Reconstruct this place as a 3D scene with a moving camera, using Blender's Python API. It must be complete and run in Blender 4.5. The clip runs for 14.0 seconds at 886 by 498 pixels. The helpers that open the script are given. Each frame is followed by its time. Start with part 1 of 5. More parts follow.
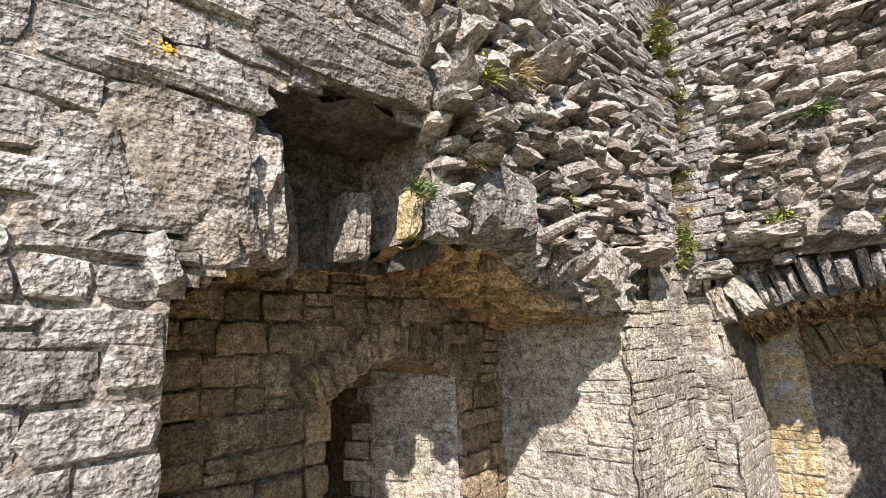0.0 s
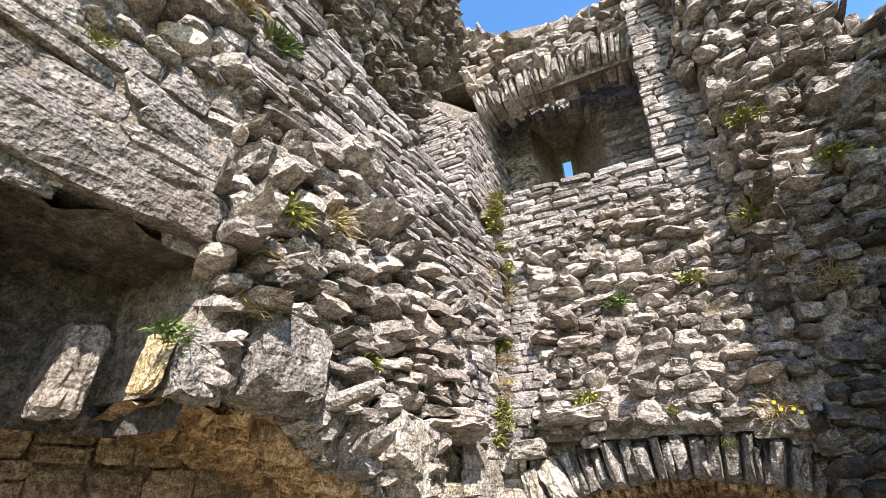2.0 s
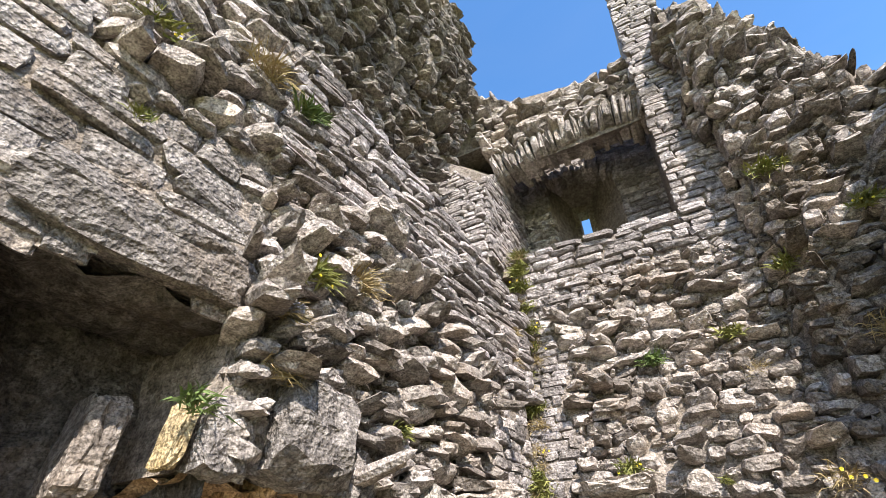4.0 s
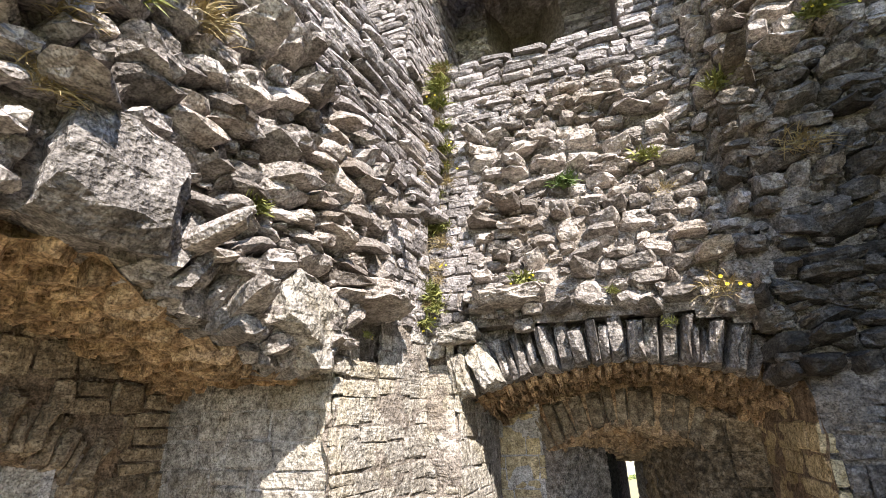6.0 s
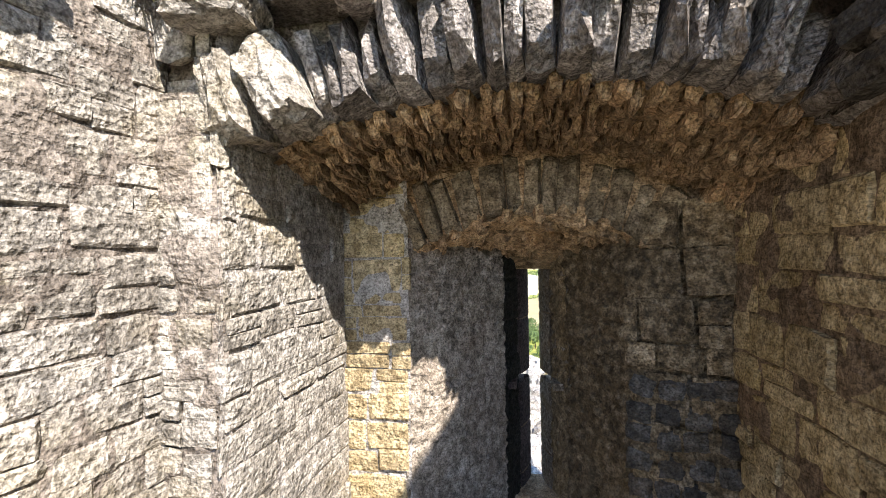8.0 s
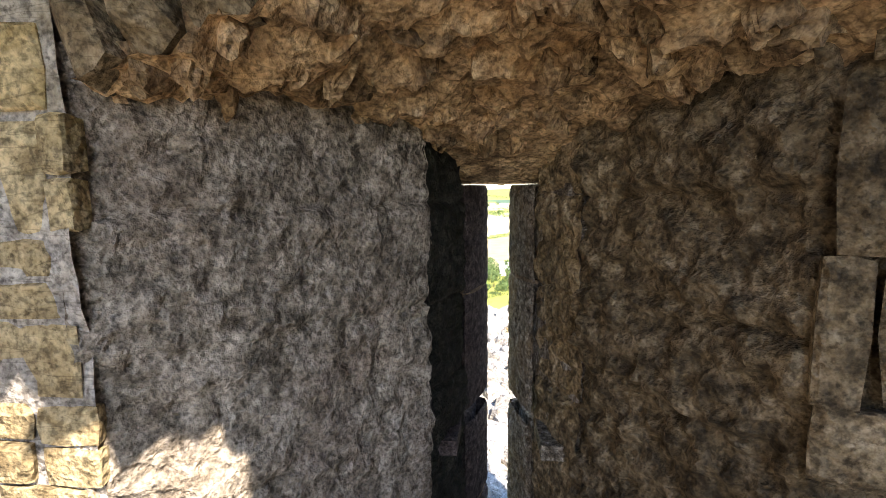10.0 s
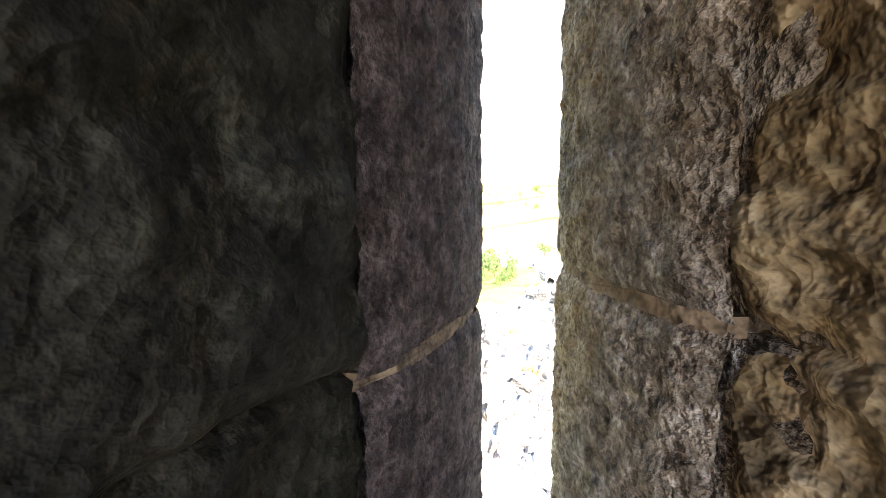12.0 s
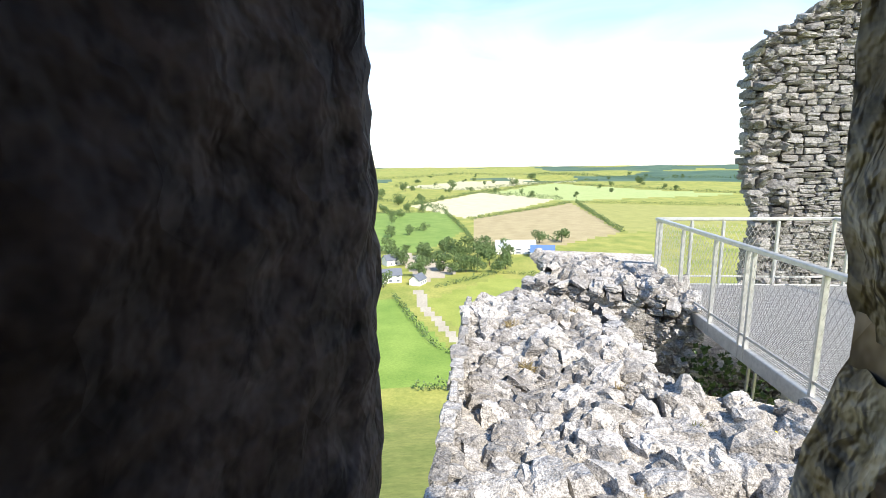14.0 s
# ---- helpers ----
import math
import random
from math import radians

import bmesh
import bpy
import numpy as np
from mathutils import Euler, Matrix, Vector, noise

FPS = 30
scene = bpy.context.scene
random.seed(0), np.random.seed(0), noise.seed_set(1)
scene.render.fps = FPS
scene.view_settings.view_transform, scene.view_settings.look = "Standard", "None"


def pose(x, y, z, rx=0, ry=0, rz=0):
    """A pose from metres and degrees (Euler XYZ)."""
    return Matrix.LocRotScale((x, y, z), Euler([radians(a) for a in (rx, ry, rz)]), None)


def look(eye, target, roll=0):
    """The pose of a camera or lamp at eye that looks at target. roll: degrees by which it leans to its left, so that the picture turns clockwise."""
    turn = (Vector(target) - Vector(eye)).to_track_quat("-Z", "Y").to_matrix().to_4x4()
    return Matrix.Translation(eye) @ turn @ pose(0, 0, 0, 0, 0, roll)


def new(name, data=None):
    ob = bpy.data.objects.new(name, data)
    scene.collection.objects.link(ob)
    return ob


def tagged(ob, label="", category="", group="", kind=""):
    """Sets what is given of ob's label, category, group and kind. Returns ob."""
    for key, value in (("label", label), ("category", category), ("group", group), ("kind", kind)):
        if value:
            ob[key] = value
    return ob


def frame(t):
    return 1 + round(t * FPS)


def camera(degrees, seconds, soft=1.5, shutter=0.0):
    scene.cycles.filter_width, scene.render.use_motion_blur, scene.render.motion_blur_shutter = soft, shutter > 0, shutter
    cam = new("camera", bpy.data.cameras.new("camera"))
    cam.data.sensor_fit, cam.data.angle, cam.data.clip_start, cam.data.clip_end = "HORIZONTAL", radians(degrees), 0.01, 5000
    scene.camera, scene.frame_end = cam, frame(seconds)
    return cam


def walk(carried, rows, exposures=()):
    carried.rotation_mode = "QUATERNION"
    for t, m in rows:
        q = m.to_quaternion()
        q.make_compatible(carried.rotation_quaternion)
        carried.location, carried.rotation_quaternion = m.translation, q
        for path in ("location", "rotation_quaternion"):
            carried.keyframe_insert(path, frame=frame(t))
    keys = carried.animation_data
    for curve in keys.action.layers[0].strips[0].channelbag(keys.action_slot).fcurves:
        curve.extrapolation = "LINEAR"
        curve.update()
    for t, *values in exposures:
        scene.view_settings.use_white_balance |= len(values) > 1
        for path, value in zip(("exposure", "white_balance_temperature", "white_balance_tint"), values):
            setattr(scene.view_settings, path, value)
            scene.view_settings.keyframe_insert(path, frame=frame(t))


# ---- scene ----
# The camera's walk: a high ruined room, then into an embrasure and up to its arrow loop.
cam = camera(86.8, 14.0, soft=0.75)
PATH = [
    (0, (-0.033, -6.11, 1.899), (-1.373, -4.679, 2.297), -2.2),
    (0.5, (-0.071, -5.937, 1.909), (-1.028, -4.258, 2.423), -1.7),
    (1, (-0.012, -5.802, 1.958), (-0.847, -4.106, 2.613), -1.5),
    (1.5, (0.103, -5.701, 2.001), (-0.678, -4.046, 2.807), -1.0),
    (2, (0.114, -5.711, 2.033), (-0.648, -4.13, 2.992), -0.8),
    (2.5, (0.063, -5.741, 2.058), (-0.692, -4.251, 3.159), -0.9),
    (2.7, (0.039, -5.749, 2.062), (-0.709, -4.301, 3.221), -1.2),
    (3.7, (0.03, -5.71, 2.05), (-0.725, -4.285, 3.24), -1.3),
    (4.8, (0.073, -5.598, 1.981), (-0.68, -4.155, 3.143), -1.4),
    (5, (0.086, -5.556, 1.955), (-0.659, -4.059, 3.05), -1.3),
    (5.5, (0.068, -5.348, 1.891), (-0.624, -3.695, 2.779), -1.2),
    (6, (0.031, -5.045, 1.829), (-0.607, -3.279, 2.519), -1.2),
    (6.5, (0.05, -4.712, 1.754), (-0.56, -2.868, 2.229), -1.1),
    (7, (0.077, -4.298, 1.71), (-0.455, -2.394, 2.013), -1.0),
    (7.5, (0.016, -3.799, 1.648), (-0.409, -1.85, 1.792), -0.9),
    (8, (0.01, -3.293, 1.593), (-0.371, -1.329, 1.597), -1.0),
    (8.5, (0.033, -2.812, 1.588), (-0.273, -0.839, 1.469), -0.8),
    (9, (-0.01, -2.324, 1.529), (-0.226, -0.345, 1.334), -0.6),
    (9.2, (-0.012, -2.154, 1.52), (-0.217, -0.176, 1.302), -0.6),
]
# the same for the loop: seconds, x, y, z, turn to the left, tilt, lean
LOOP = [
    (10.3, -0.014, -1.35, 1.40, 6.4, -7.4, -0.6),
    (11.3, -0.0145, -0.802, 1.295, 6.5, -8.5, -0.6),
    (11.5, -0.0165, -0.689, 1.28, 6.5, -8.6, -0.6),
    (11.8, -0.0236, -0.53, 1.262, 6.4, -8.5, -0.6),
    (12.0, -0.0226, -0.447, 1.251, 6.35, -8.4, -0.6),
    (12.2, -0.0172, -0.386, 1.243, 6.25, -8.4, -0.6),
    (12.5, -0.0124, -0.292, 1.23, 6.1, -8.4, -0.6),
    (12.8, -0.0138, -0.221, 1.219, 6.05, -9.0, -0.6),
    (13, -0.015, -0.177, 1.214, 6.0, -9.4, -0.6),
    (13.2, -0.0184, -0.141, 1.21, 5.9, -9.6, -0.6),
    (13.5, -0.0217, -0.094, 1.205, 5.8, -9.9, -0.6),
    (14, -0.0169, -0.071, 1.2, 5.8, -9.9, -0.6),
]


def ahead(x, y, z, left, tilt):
    """A point one metre ahead of an eye."""
    a, b = radians(left), radians(tilt)
    return x - math.sin(a) * math.cos(b), y + math.cos(a) * math.cos(b), z + math.sin(b)


ROWS_ALL = [(t, look(eye, target, roll)) for t, eye, target, roll in PATH]
ROWS_ALL += [(t, look((x, y, z), ahead(x, y, z, left, tilt), lean)) for t, x, y, z, left, tilt, lean in LOOP]
walk(cam, ROWS_ALL, [(0, 1.18, 6750, 11), (1.0, 1.42, 6750, 11), (2.0, 1.52, 6700, 11), (2.7, 1.48, 6700, 11), (5.0, 1.34, 6650, 11), (6.5, 1.66, 6600, 11),
                    (7.5, 1.52, 6600, 11), (9.2, 1.55, 6850, 11), (11.3, 3.2, 7600, 14), (12.2, 3.3, 7300, 13), (12.8, 3.3, 6600, 10), (13.1, 2.75, 6350, 9),
                    (13.5, 1.95, 6200, 9), (14, 0.97, 6500, 9)])

# Sun high behind the walker's right shoulder, clear sky
SUN_WAY = Vector((-0.81, 1.0, -1.2)).normalized()
world = bpy.data.worlds.new("sky")
scene.world = world
world.use_nodes = True
wn = world.node_tree
sky = wn.nodes.new("ShaderNodeTexSky")
sky.sky_type = "NISHITA"
sky.sun_disc = False
sky.sun_elevation = math.asin(-SUN_WAY.z)
sky.sun_rotation = math.atan2(-SUN_WAY.x, -SUN_WAY.y)
sky.altitude = 250
sky.dust_density = 0.4
sky.ozone_density = 2.0
wn.nodes["Background"].inputs["Strength"].default_value = 0.122
# thin high cloud that pales the blue
cloud = wn.nodes.new("ShaderNodeTexNoise")
cloud.inputs["Scale"].default_value, cloud.inputs["Detail"].default_value = 3.0, 7.0
cloud.inputs["Distortion"].default_value = 0.8
stretch = wn.nodes.new("ShaderNodeMapping")
stretch.inputs["Scale"].default_value = (1.0, 1.6, 4.0)
where_to = wn.nodes.new("ShaderNodeTexCoord")
wn.links.new(where_to.outputs["Generated"], stretch.inputs[0])
wn.links.new(stretch.outputs[0], cloud.inputs["Vector"])
veil = wn.nodes.new("ShaderNodeMapRange")
for slot, value in enumerate((0.35, 0.7, 0.45, 0.9), 1):
    veil.inputs[slot].default_value = value
wn.links.new(cloud.outputs[0], veil.inputs[0])
grey_sky = wn.nodes.new("ShaderNodeHueSaturation")
grey_sky.inputs["Saturation"].default_value, grey_sky.inputs["Value"].default_value = 0.3, 1.5
wn.links.new(sky.outputs[0], grey_sky.inputs["Color"])
both_skies = wn.nodes.new("ShaderNodeMix")
both_skies.data_type = "RGBA"
height = wn.nodes.new("ShaderNodeSeparateXYZ")
wn.links.new(where_to.outputs["Generated"], height.inputs[0])
low_sky = wn.nodes.new("ShaderNodeMapRange")
for slot, value in enumerate((0.1, 0.5, 1.0, 0.05), 1):
    low_sky.inputs[slot].default_value = value
wn.links.new(height.outputs["Z"], low_sky.inputs[0])
thin_veil = wn.nodes.new("ShaderNodeMath")
thin_veil.operation = "MULTIPLY"
wn.links.new(veil.outputs[0], thin_veil.inputs[0])
wn.links.new(low_sky.outputs[0], thin_veil.inputs[1])
wn.links.new(thin_veil.outputs[0], both_skies.inputs[0])
deep_sky = wn.nodes.new("ShaderNodeHueSaturation")
deep_sky.inputs["Saturation"].default_value, deep_sky.inputs["Value"].default_value = 1.25, 1.3
wn.links.new(sky.outputs[0], deep_sky.inputs["Color"])
wn.links.new(deep_sky.outputs[0], both_skies.inputs[6])
wn.links.new(grey_sky.outputs[0], both_skies.inputs[7])
wn.links.new(both_skies.outputs[2], wn.nodes["Background"].inputs["Color"])
sun_data = bpy.data.lights.new("sun", "SUN")
sun_data.energy, sun_data.angle, sun_data.color = 4.4, radians(0.5), (1.0, 0.94, 0.86)
sun = new("sun", sun_data)
sun.matrix_world = look((4, -8, 12), Vector((4, -8, 12)) + SUN_WAY)

# ---- materials ----
def node(nt, kind, **values):
    n = nt.nodes.new(kind)
    for key, value in values.items():
        n.inputs[key.replace("_", " ")].default_value = value
    return n


def ramp(nt, source, stops):
    r = nt.nodes.new("ShaderNodeValToRGB")
    while len(r.color_ramp.elements) < len(stops):
        r.color_ramp.elements.new(0.5)
    for e, (p, c) in zip(r.color_ramp.elements, stops):
        e.position = p
        e.color = (*c, 1) if len(c) == 3 else c
    nt.links.new(source, r.inputs[0])
    return r.outputs[0]


def mix(nt, factor, a, b, blend="MIX"):
    m = nt.nodes.new("ShaderNodeMix")
    m.data_type, m.blend_type = "RGBA", blend
    if isinstance(factor, (int, float)):
        m.inputs[0].default_value = factor
    else:
        nt.links.new(factor, m.inputs[0])
    for value, slot in ((a, 6), (b, 7)):
        if isinstance(value, tuple):
            m.inputs[slot].default_value = (*value, 1)
        else:
            nt.links.new(value, m.inputs[slot])
    return m.outputs[2]


def blank(name, rough=0.9):
    m = bpy.data.materials.new(name)
    m.use_nodes = True
    b = m.node_tree.nodes["Principled BSDF"]
    b.inputs["Roughness"].default_value = rough
    b.inputs["Specular IOR Level"].default_value = 0.25
    return m, m.node_tree, b


def stone(name, dark, mid, light, lichen=0.35, stain=(0.3, 0.22, 0.1), stained=0.25, bump=1.0, size=1.0, vary=0.35, drips=0.0, tonal=0.62, pitted=0.45, beds=0.5):
    """Weathered limestone: grain, pits, pale lichen crusts, stains, each stone a little different."""
    dark, light = (tuple(m_ + (k - m_) * share for k, m_ in zip(c, mid)) for c, share in ((dark, tonal + 0.1), (light, tonal)))
    dark, mid, light = (tuple(min(0.78, k * 1.32) for k in c) for c in (dark, mid, light))
    m, nt, b = blank(name, 0.92)
    link = nt.links.new
    pos = nt.nodes.new("ShaderNodeNewGeometry")
    big = node(nt, "ShaderNodeTexNoise", Scale=2.3 / size, Detail=5.0, Roughness=0.6)
    grain = node(nt, "ShaderNodeTexNoise", Scale=21.0 / size, Detail=5.0, Roughness=0.66)
    fine = node(nt, "ShaderNodeTexNoise", Scale=95.0 / size, Detail=2.0, Roughness=0.6)
    crust = node(nt, "ShaderNodeTexNoise", Scale=9.0 / size, Detail=6.0, Roughness=0.68, Distortion=0.4)
    pits = node(nt, "ShaderNodeTexVoronoi", Scale=45.0 / size)
    for n in (big, grain, fine, crust, pits):
        link(pos.outputs["Position"], n.inputs["Vector"])
    c = ramp(nt, grain.outputs[0], [(0.36, dark), (0.5, mid), (0.66, light)])
    tone = ramp(nt, big.outputs[0], [(0.3, (0.66, 0.65, 0.64)), (0.55, (1, 1, 1)), (0.75, (1.25, 1.25, 1.25))])
    c = mix(nt, 1.0, c, tone, "MULTIPLY")
    patch = ramp(nt, crust.outputs[0], [(0.62 - 0.12 * lichen, (0, 0, 0)), (0.74 - 0.08 * lichen, (1, 1, 1))])
    amount = nt.nodes.new("ShaderNodeMath")
    amount.operation, amount.inputs[1].default_value = "MULTIPLY", 0.08 + lichen * 1.0
    link(patch, amount.inputs[0])
    blotch = ramp(nt, crust.outputs[0], [(0.3, (0.5, 0.49, 0.48)), (0.43, (1, 1, 1))])
    c = mix(nt, 0.55, c, blotch, "MULTIPLY")
    pale = tuple(min(0.8, v * 1.25 + 0.06) for v in light)
    c = mix(nt, amount.outputs[0], c, pale)
    stainy = node(nt, "ShaderNodeTexNoise", Scale=1.6 / size, Detail=6.0, Roughness=0.65, Distortion=0.4)
    off = nt.nodes.new("ShaderNodeVectorMath")
    off.operation, off.inputs[1].default_value = "ADD", (7.3, 2.1, 4.7)
    link(pos.outputs["Position"], off.inputs[0])
    link(off.outputs[0], stainy.inputs["Vector"])
    where = ramp(nt, stainy.outputs[0], [(0.5, (0, 0, 0)), (0.68, (stained, stained, stained))])
    c = mix(nt, where, c, stain)
    if drips:
        squash = nt.nodes.new("ShaderNodeMapping")
        squash.inputs["Scale"].default_value = (14, 14, 0.7)
        link(pos.outputs["Position"], squash.inputs[0])
        run = node(nt, "ShaderNodeTexNoise", Scale=1.0, Detail=5.0, Roughness=0.6)
        link(squash.outputs[0], run.inputs["Vector"])
        c = mix(nt, ramp(nt, run.outputs[0], [(0.44, (0, 0, 0)), (0.64, (drips, drips, drips))]), c, tuple(v * 0.45 for v in dark))
        c = mix(nt, ramp(nt, run.outputs[0], [(0.28, (drips, drips, drips)), (0.42, (0, 0, 0))]), c, tuple(v * 1.15 for v in light))
    one = nt.nodes.new("ShaderNodeObjectInfo")
    both = nt.nodes.new("ShaderNodeMath")
    both.operation = "ADD"
    link(one.outputs["Random"], both.inputs[0])
    link(pos.outputs["Random Per Island"], both.inputs[1])
    part_of = nt.nodes.new("ShaderNodeMath")
    part_of.operation = "FRACT"
    link(both.outputs[0], part_of.inputs[0])
    lo, hi = 1 - vary, 1 + vary * 0.8
    each = ramp(nt, part_of.outputs[0], [(0, (lo, lo * 0.98, lo * 0.97)), (0.5, (1, 0.99, 0.99)), (0.8, (hi * 0.95, hi * 0.95, hi * 0.97)), (1, (hi, hi * 0.98, hi * 0.95))])
    c = mix(nt, 1.0, c, each, "MULTIPLY")
    speck = ramp(nt, fine.outputs[0], [(0.36, (0.42, 0.42, 0.43)), (0.5, (1, 1, 1)), (0.64, (1.35, 1.35, 1.36))])
    c = mix(nt, 0.75, c, speck, "MULTIPLY")
    pock = node(nt, "ShaderNodeTexNoise", Scale=58.0 / size, Detail=4.0, Roughness=0.6, Distortion=0.3)
    link(off.outputs[0], pock.inputs["Vector"])
    c = mix(nt, 1.0, c, ramp(nt, pock.outputs[0], [(0.33, (0.5, 0.49, 0.48)), (0.42, (1, 1, 1))]), "MULTIPLY")
    # thin dark cracks along the bedding
    flat = nt.nodes.new("ShaderNodeMapping")
    flat.inputs["Scale"].default_value = (5.0 / size, 5.0 / size, 26.0 / size)
    flat.inputs["Rotation"].default_value = (0.12, -0.08, 0.0)
    link(pos.outputs["Position"], flat.inputs[0])
    bed = node(nt, "ShaderNodeTexNoise", Scale=1.0, Detail=2.5, Roughness=0.5, Distortion=0.5)
    link(flat.outputs[0], bed.inputs["Vector"])
    crack = ramp(nt, bed.outputs[0], [(0.3, (1, 1, 1)), (0.483, (1, 1, 1)), (0.497, (0.25, 0.24, 0.23)), (0.511, (1, 1, 1))])
    c = mix(nt, beds, c, crack, "MULTIPLY")
    link(c, b.inputs["Base Color"])
    h1 = nt.nodes.new("ShaderNodeMath")
    h1.operation, h1.inputs[1].default_value, h1.inputs[2].default_value = "MULTIPLY_ADD", pitted, 0.0
    link(fine.outputs[0], h1.inputs[0])
    h2 = nt.nodes.new("ShaderNodeMath")
    h2.operation, h2.inputs[1].default_value = "MULTIPLY_ADD", 1.6
    relief = node(nt, "ShaderNodeTexNoise", Scale=19.0 / size, Detail=3.5, Roughness=0.55)
    link(pos.outputs["Position"], relief.inputs["Vector"])
    link(relief.outputs[0], h2.inputs[0])
    link(h1.outputs[0], h2.inputs[2])
    h3 = nt.nodes.new("ShaderNodeMath")
    h3.operation, h3.inputs[1].default_value = "MULTIPLY_ADD", 0.6
    link(pits.outputs["Distance"], h3.inputs[0])
    link(h2.outputs[0], h3.inputs[2])
    h4 = nt.nodes.new("ShaderNodeMath")
    h4.operation, h4.inputs[1].default_value = "MULTIPLY_ADD", beds * 2.4
    link(bed.outputs[0], h4.inputs[0])
    link(h3.outputs[0], h4.inputs[2])
    bm_ = node(nt, "ShaderNodeBump", Strength=min(1.0, 0.85 * bump), Distance=0.0145 * bump * size)
    link(h4.outputs[0], bm_.inputs["Height"])
    link(bm_.outputs[0], b.inputs["Normal"])
    return m


def leafy(name, a, c2, rough=0.6):
    m, nt, b = blank(name, rough)
    g = nt.nodes.new("ShaderNodeNewGeometry")
    n = node(nt, "ShaderNodeTexNoise", Scale=9.0, Detail=3.0)
    nt.links.new(g.outputs["Position"], n.inputs["Vector"])
    k = nt.nodes.new("ShaderNodeMath")
    k.operation = "MULTIPLY_ADD"
    k.inputs[1].default_value = 0.5
    nt.links.new(g.outputs["Random Per Island"], k.inputs[0])
    nt.links.new(n.outputs[0], k.inputs[2])
    nt.links.new(ramp(nt, k.outputs[0], [(0.35, a), (0.95, c2)]), b.inputs["Base Color"])
    b.inputs["Transmission Weight"].default_value = 0.0
    return m


def ground_mat(name, a, c2, scale=0.08, fine_scale=1.2):
    m, nt, b = blank(name, 0.95)
    g = nt.nodes.new("ShaderNodeNewGeometry")
    n1 = node(nt, "ShaderNodeTexNoise", Scale=scale, Detail=6.0, Roughness=0.6)
    n2 = node(nt, "ShaderNodeTexNoise", Scale=fine_scale, Detail=5.0, Roughness=0.7)
    for n in (n1, n2):
        nt.links.new(g.outputs["Position"], n.inputs["Vector"])
    c = ramp(nt, n1.outputs[0], [(0.35, a), (0.65, c2)])
    c = mix(nt, 0.6, c, ramp(nt, n2.outputs[0], [(0.3, (0.6, 0.62, 0.55)), (0.7, (1.25, 1.22, 1.1))]), "MULTIPLY")
    nt.links.new(c, b.inputs["Base Color"])
    return m


def plain(name, colour, rough=0.5, metal=0.0, wear=0.25):
    m, nt, b = blank(name, rough)
    g = nt.nodes.new("ShaderNodeNewGeometry")
    n = node(nt, "ShaderNodeTexNoise", Scale=14.0, Detail=6.0, Roughness=0.7)
    nt.links.new(g.outputs["Position"], n.inputs["Vector"])
    lo, hi = tuple(v * (1 - wear) for v in colour), tuple(min(0.9, v * (1 + wear)) for v in colour)
    nt.links.new(ramp(nt, n.outputs[0], [(0.35, lo), (0.65, hi)]), b.inputs["Base Color"])
    b.inputs["Metallic"].default_value = metal
    return m


GREY = stone("grey_limestone", (0.064, 0.058, 0.054), (0.184, 0.168, 0.156), (0.4, 0.375, 0.352), 0.4, (0.27, 0.18, 0.1), 0.3, bump=1.25, tonal=0.6)
RUBBLE = stone("rubble_limestone", (0.076, 0.067, 0.061), (0.238, 0.213, 0.194), (0.45, 0.415, 0.385), 0.35, (0.22, 0.155, 0.095), 0.35, vary=0.5)
# rubble with the shade of the right wall and the vault put into its colour
SHADY = stone("shaded_rubble", (0.045, 0.04, 0.038), (0.125, 0.112, 0.1), (0.28, 0.26, 0.24), 0.25, (0.2, 0.14, 0.07), 0.35, vary=0.4)
# darker still: shade of hole and low east wall as colour; dark crumbled stones too
DARK_SHADED = stone("dark_shaded_rubble", (0.022, 0.02, 0.018), (0.062, 0.056, 0.05), (0.14, 0.13, 0.12), 0.15, (0.1, 0.07, 0.04), 0.35, vary=0.4)
THIN = stone("coursed_limestone", (0.076, 0.069, 0.067), (0.225, 0.206, 0.199), (0.413, 0.385, 0.373), 0.35, (0.26, 0.19, 0.12), 0.2, vary=0.4)
PALE = stone("limewashed_limestone", (0.120, 0.110, 0.095), (0.265, 0.245, 0.215), (0.385, 0.362, 0.323), 0.4, (0.45, 0.36, 0.19), 0.3, vary=0.16, tonal=0.95)
OCHRE = stone("ochre_stained_limestone", (0.138, 0.099, 0.051), (0.341, 0.272, 0.161), (0.500, 0.418, 0.266), 0.1, (0.4, 0.28, 0.08), 0.45, vary=0.2)
# iron-stained brown, with warm light bounced from the floor mixed into the colour
SOFFIT = stone("bounce_warmed_brown_stone", (0.082, 0.051, 0.029), (0.288, 0.199, 0.118), (0.480, 0.369, 0.236), 0.1, (0.3, 0.15, 0.05), 0.4, vary=0.4)
INNER = stone("grey_brown_blocks", (0.075, 0.056, 0.035), (0.195, 0.154, 0.105), (0.37, 0.305, 0.215), 0.15, (0.28, 0.2, 0.1), 0.35, vary=0.3)
SPLAY_L = stone("grey_streaked_jamb", (0.095, 0.08, 0.062), (0.225, 0.192, 0.155), (0.37, 0.325, 0.275), 0.1, (0.2, 0.135, 0.1), 0.45, bump=1.1, drips=0.12, tonal=0.9, pitted=0.6, beds=0.15)
SPLAY_R = stone("brown_streaked_jamb", (0.055, 0.041, 0.026), (0.15, 0.113, 0.07), (0.3, 0.24, 0.165), 0.15, (0.2, 0.13, 0.05), 0.45, bump=1.1, drips=0.1, tonal=0.9, pitted=0.6, beds=0.1)
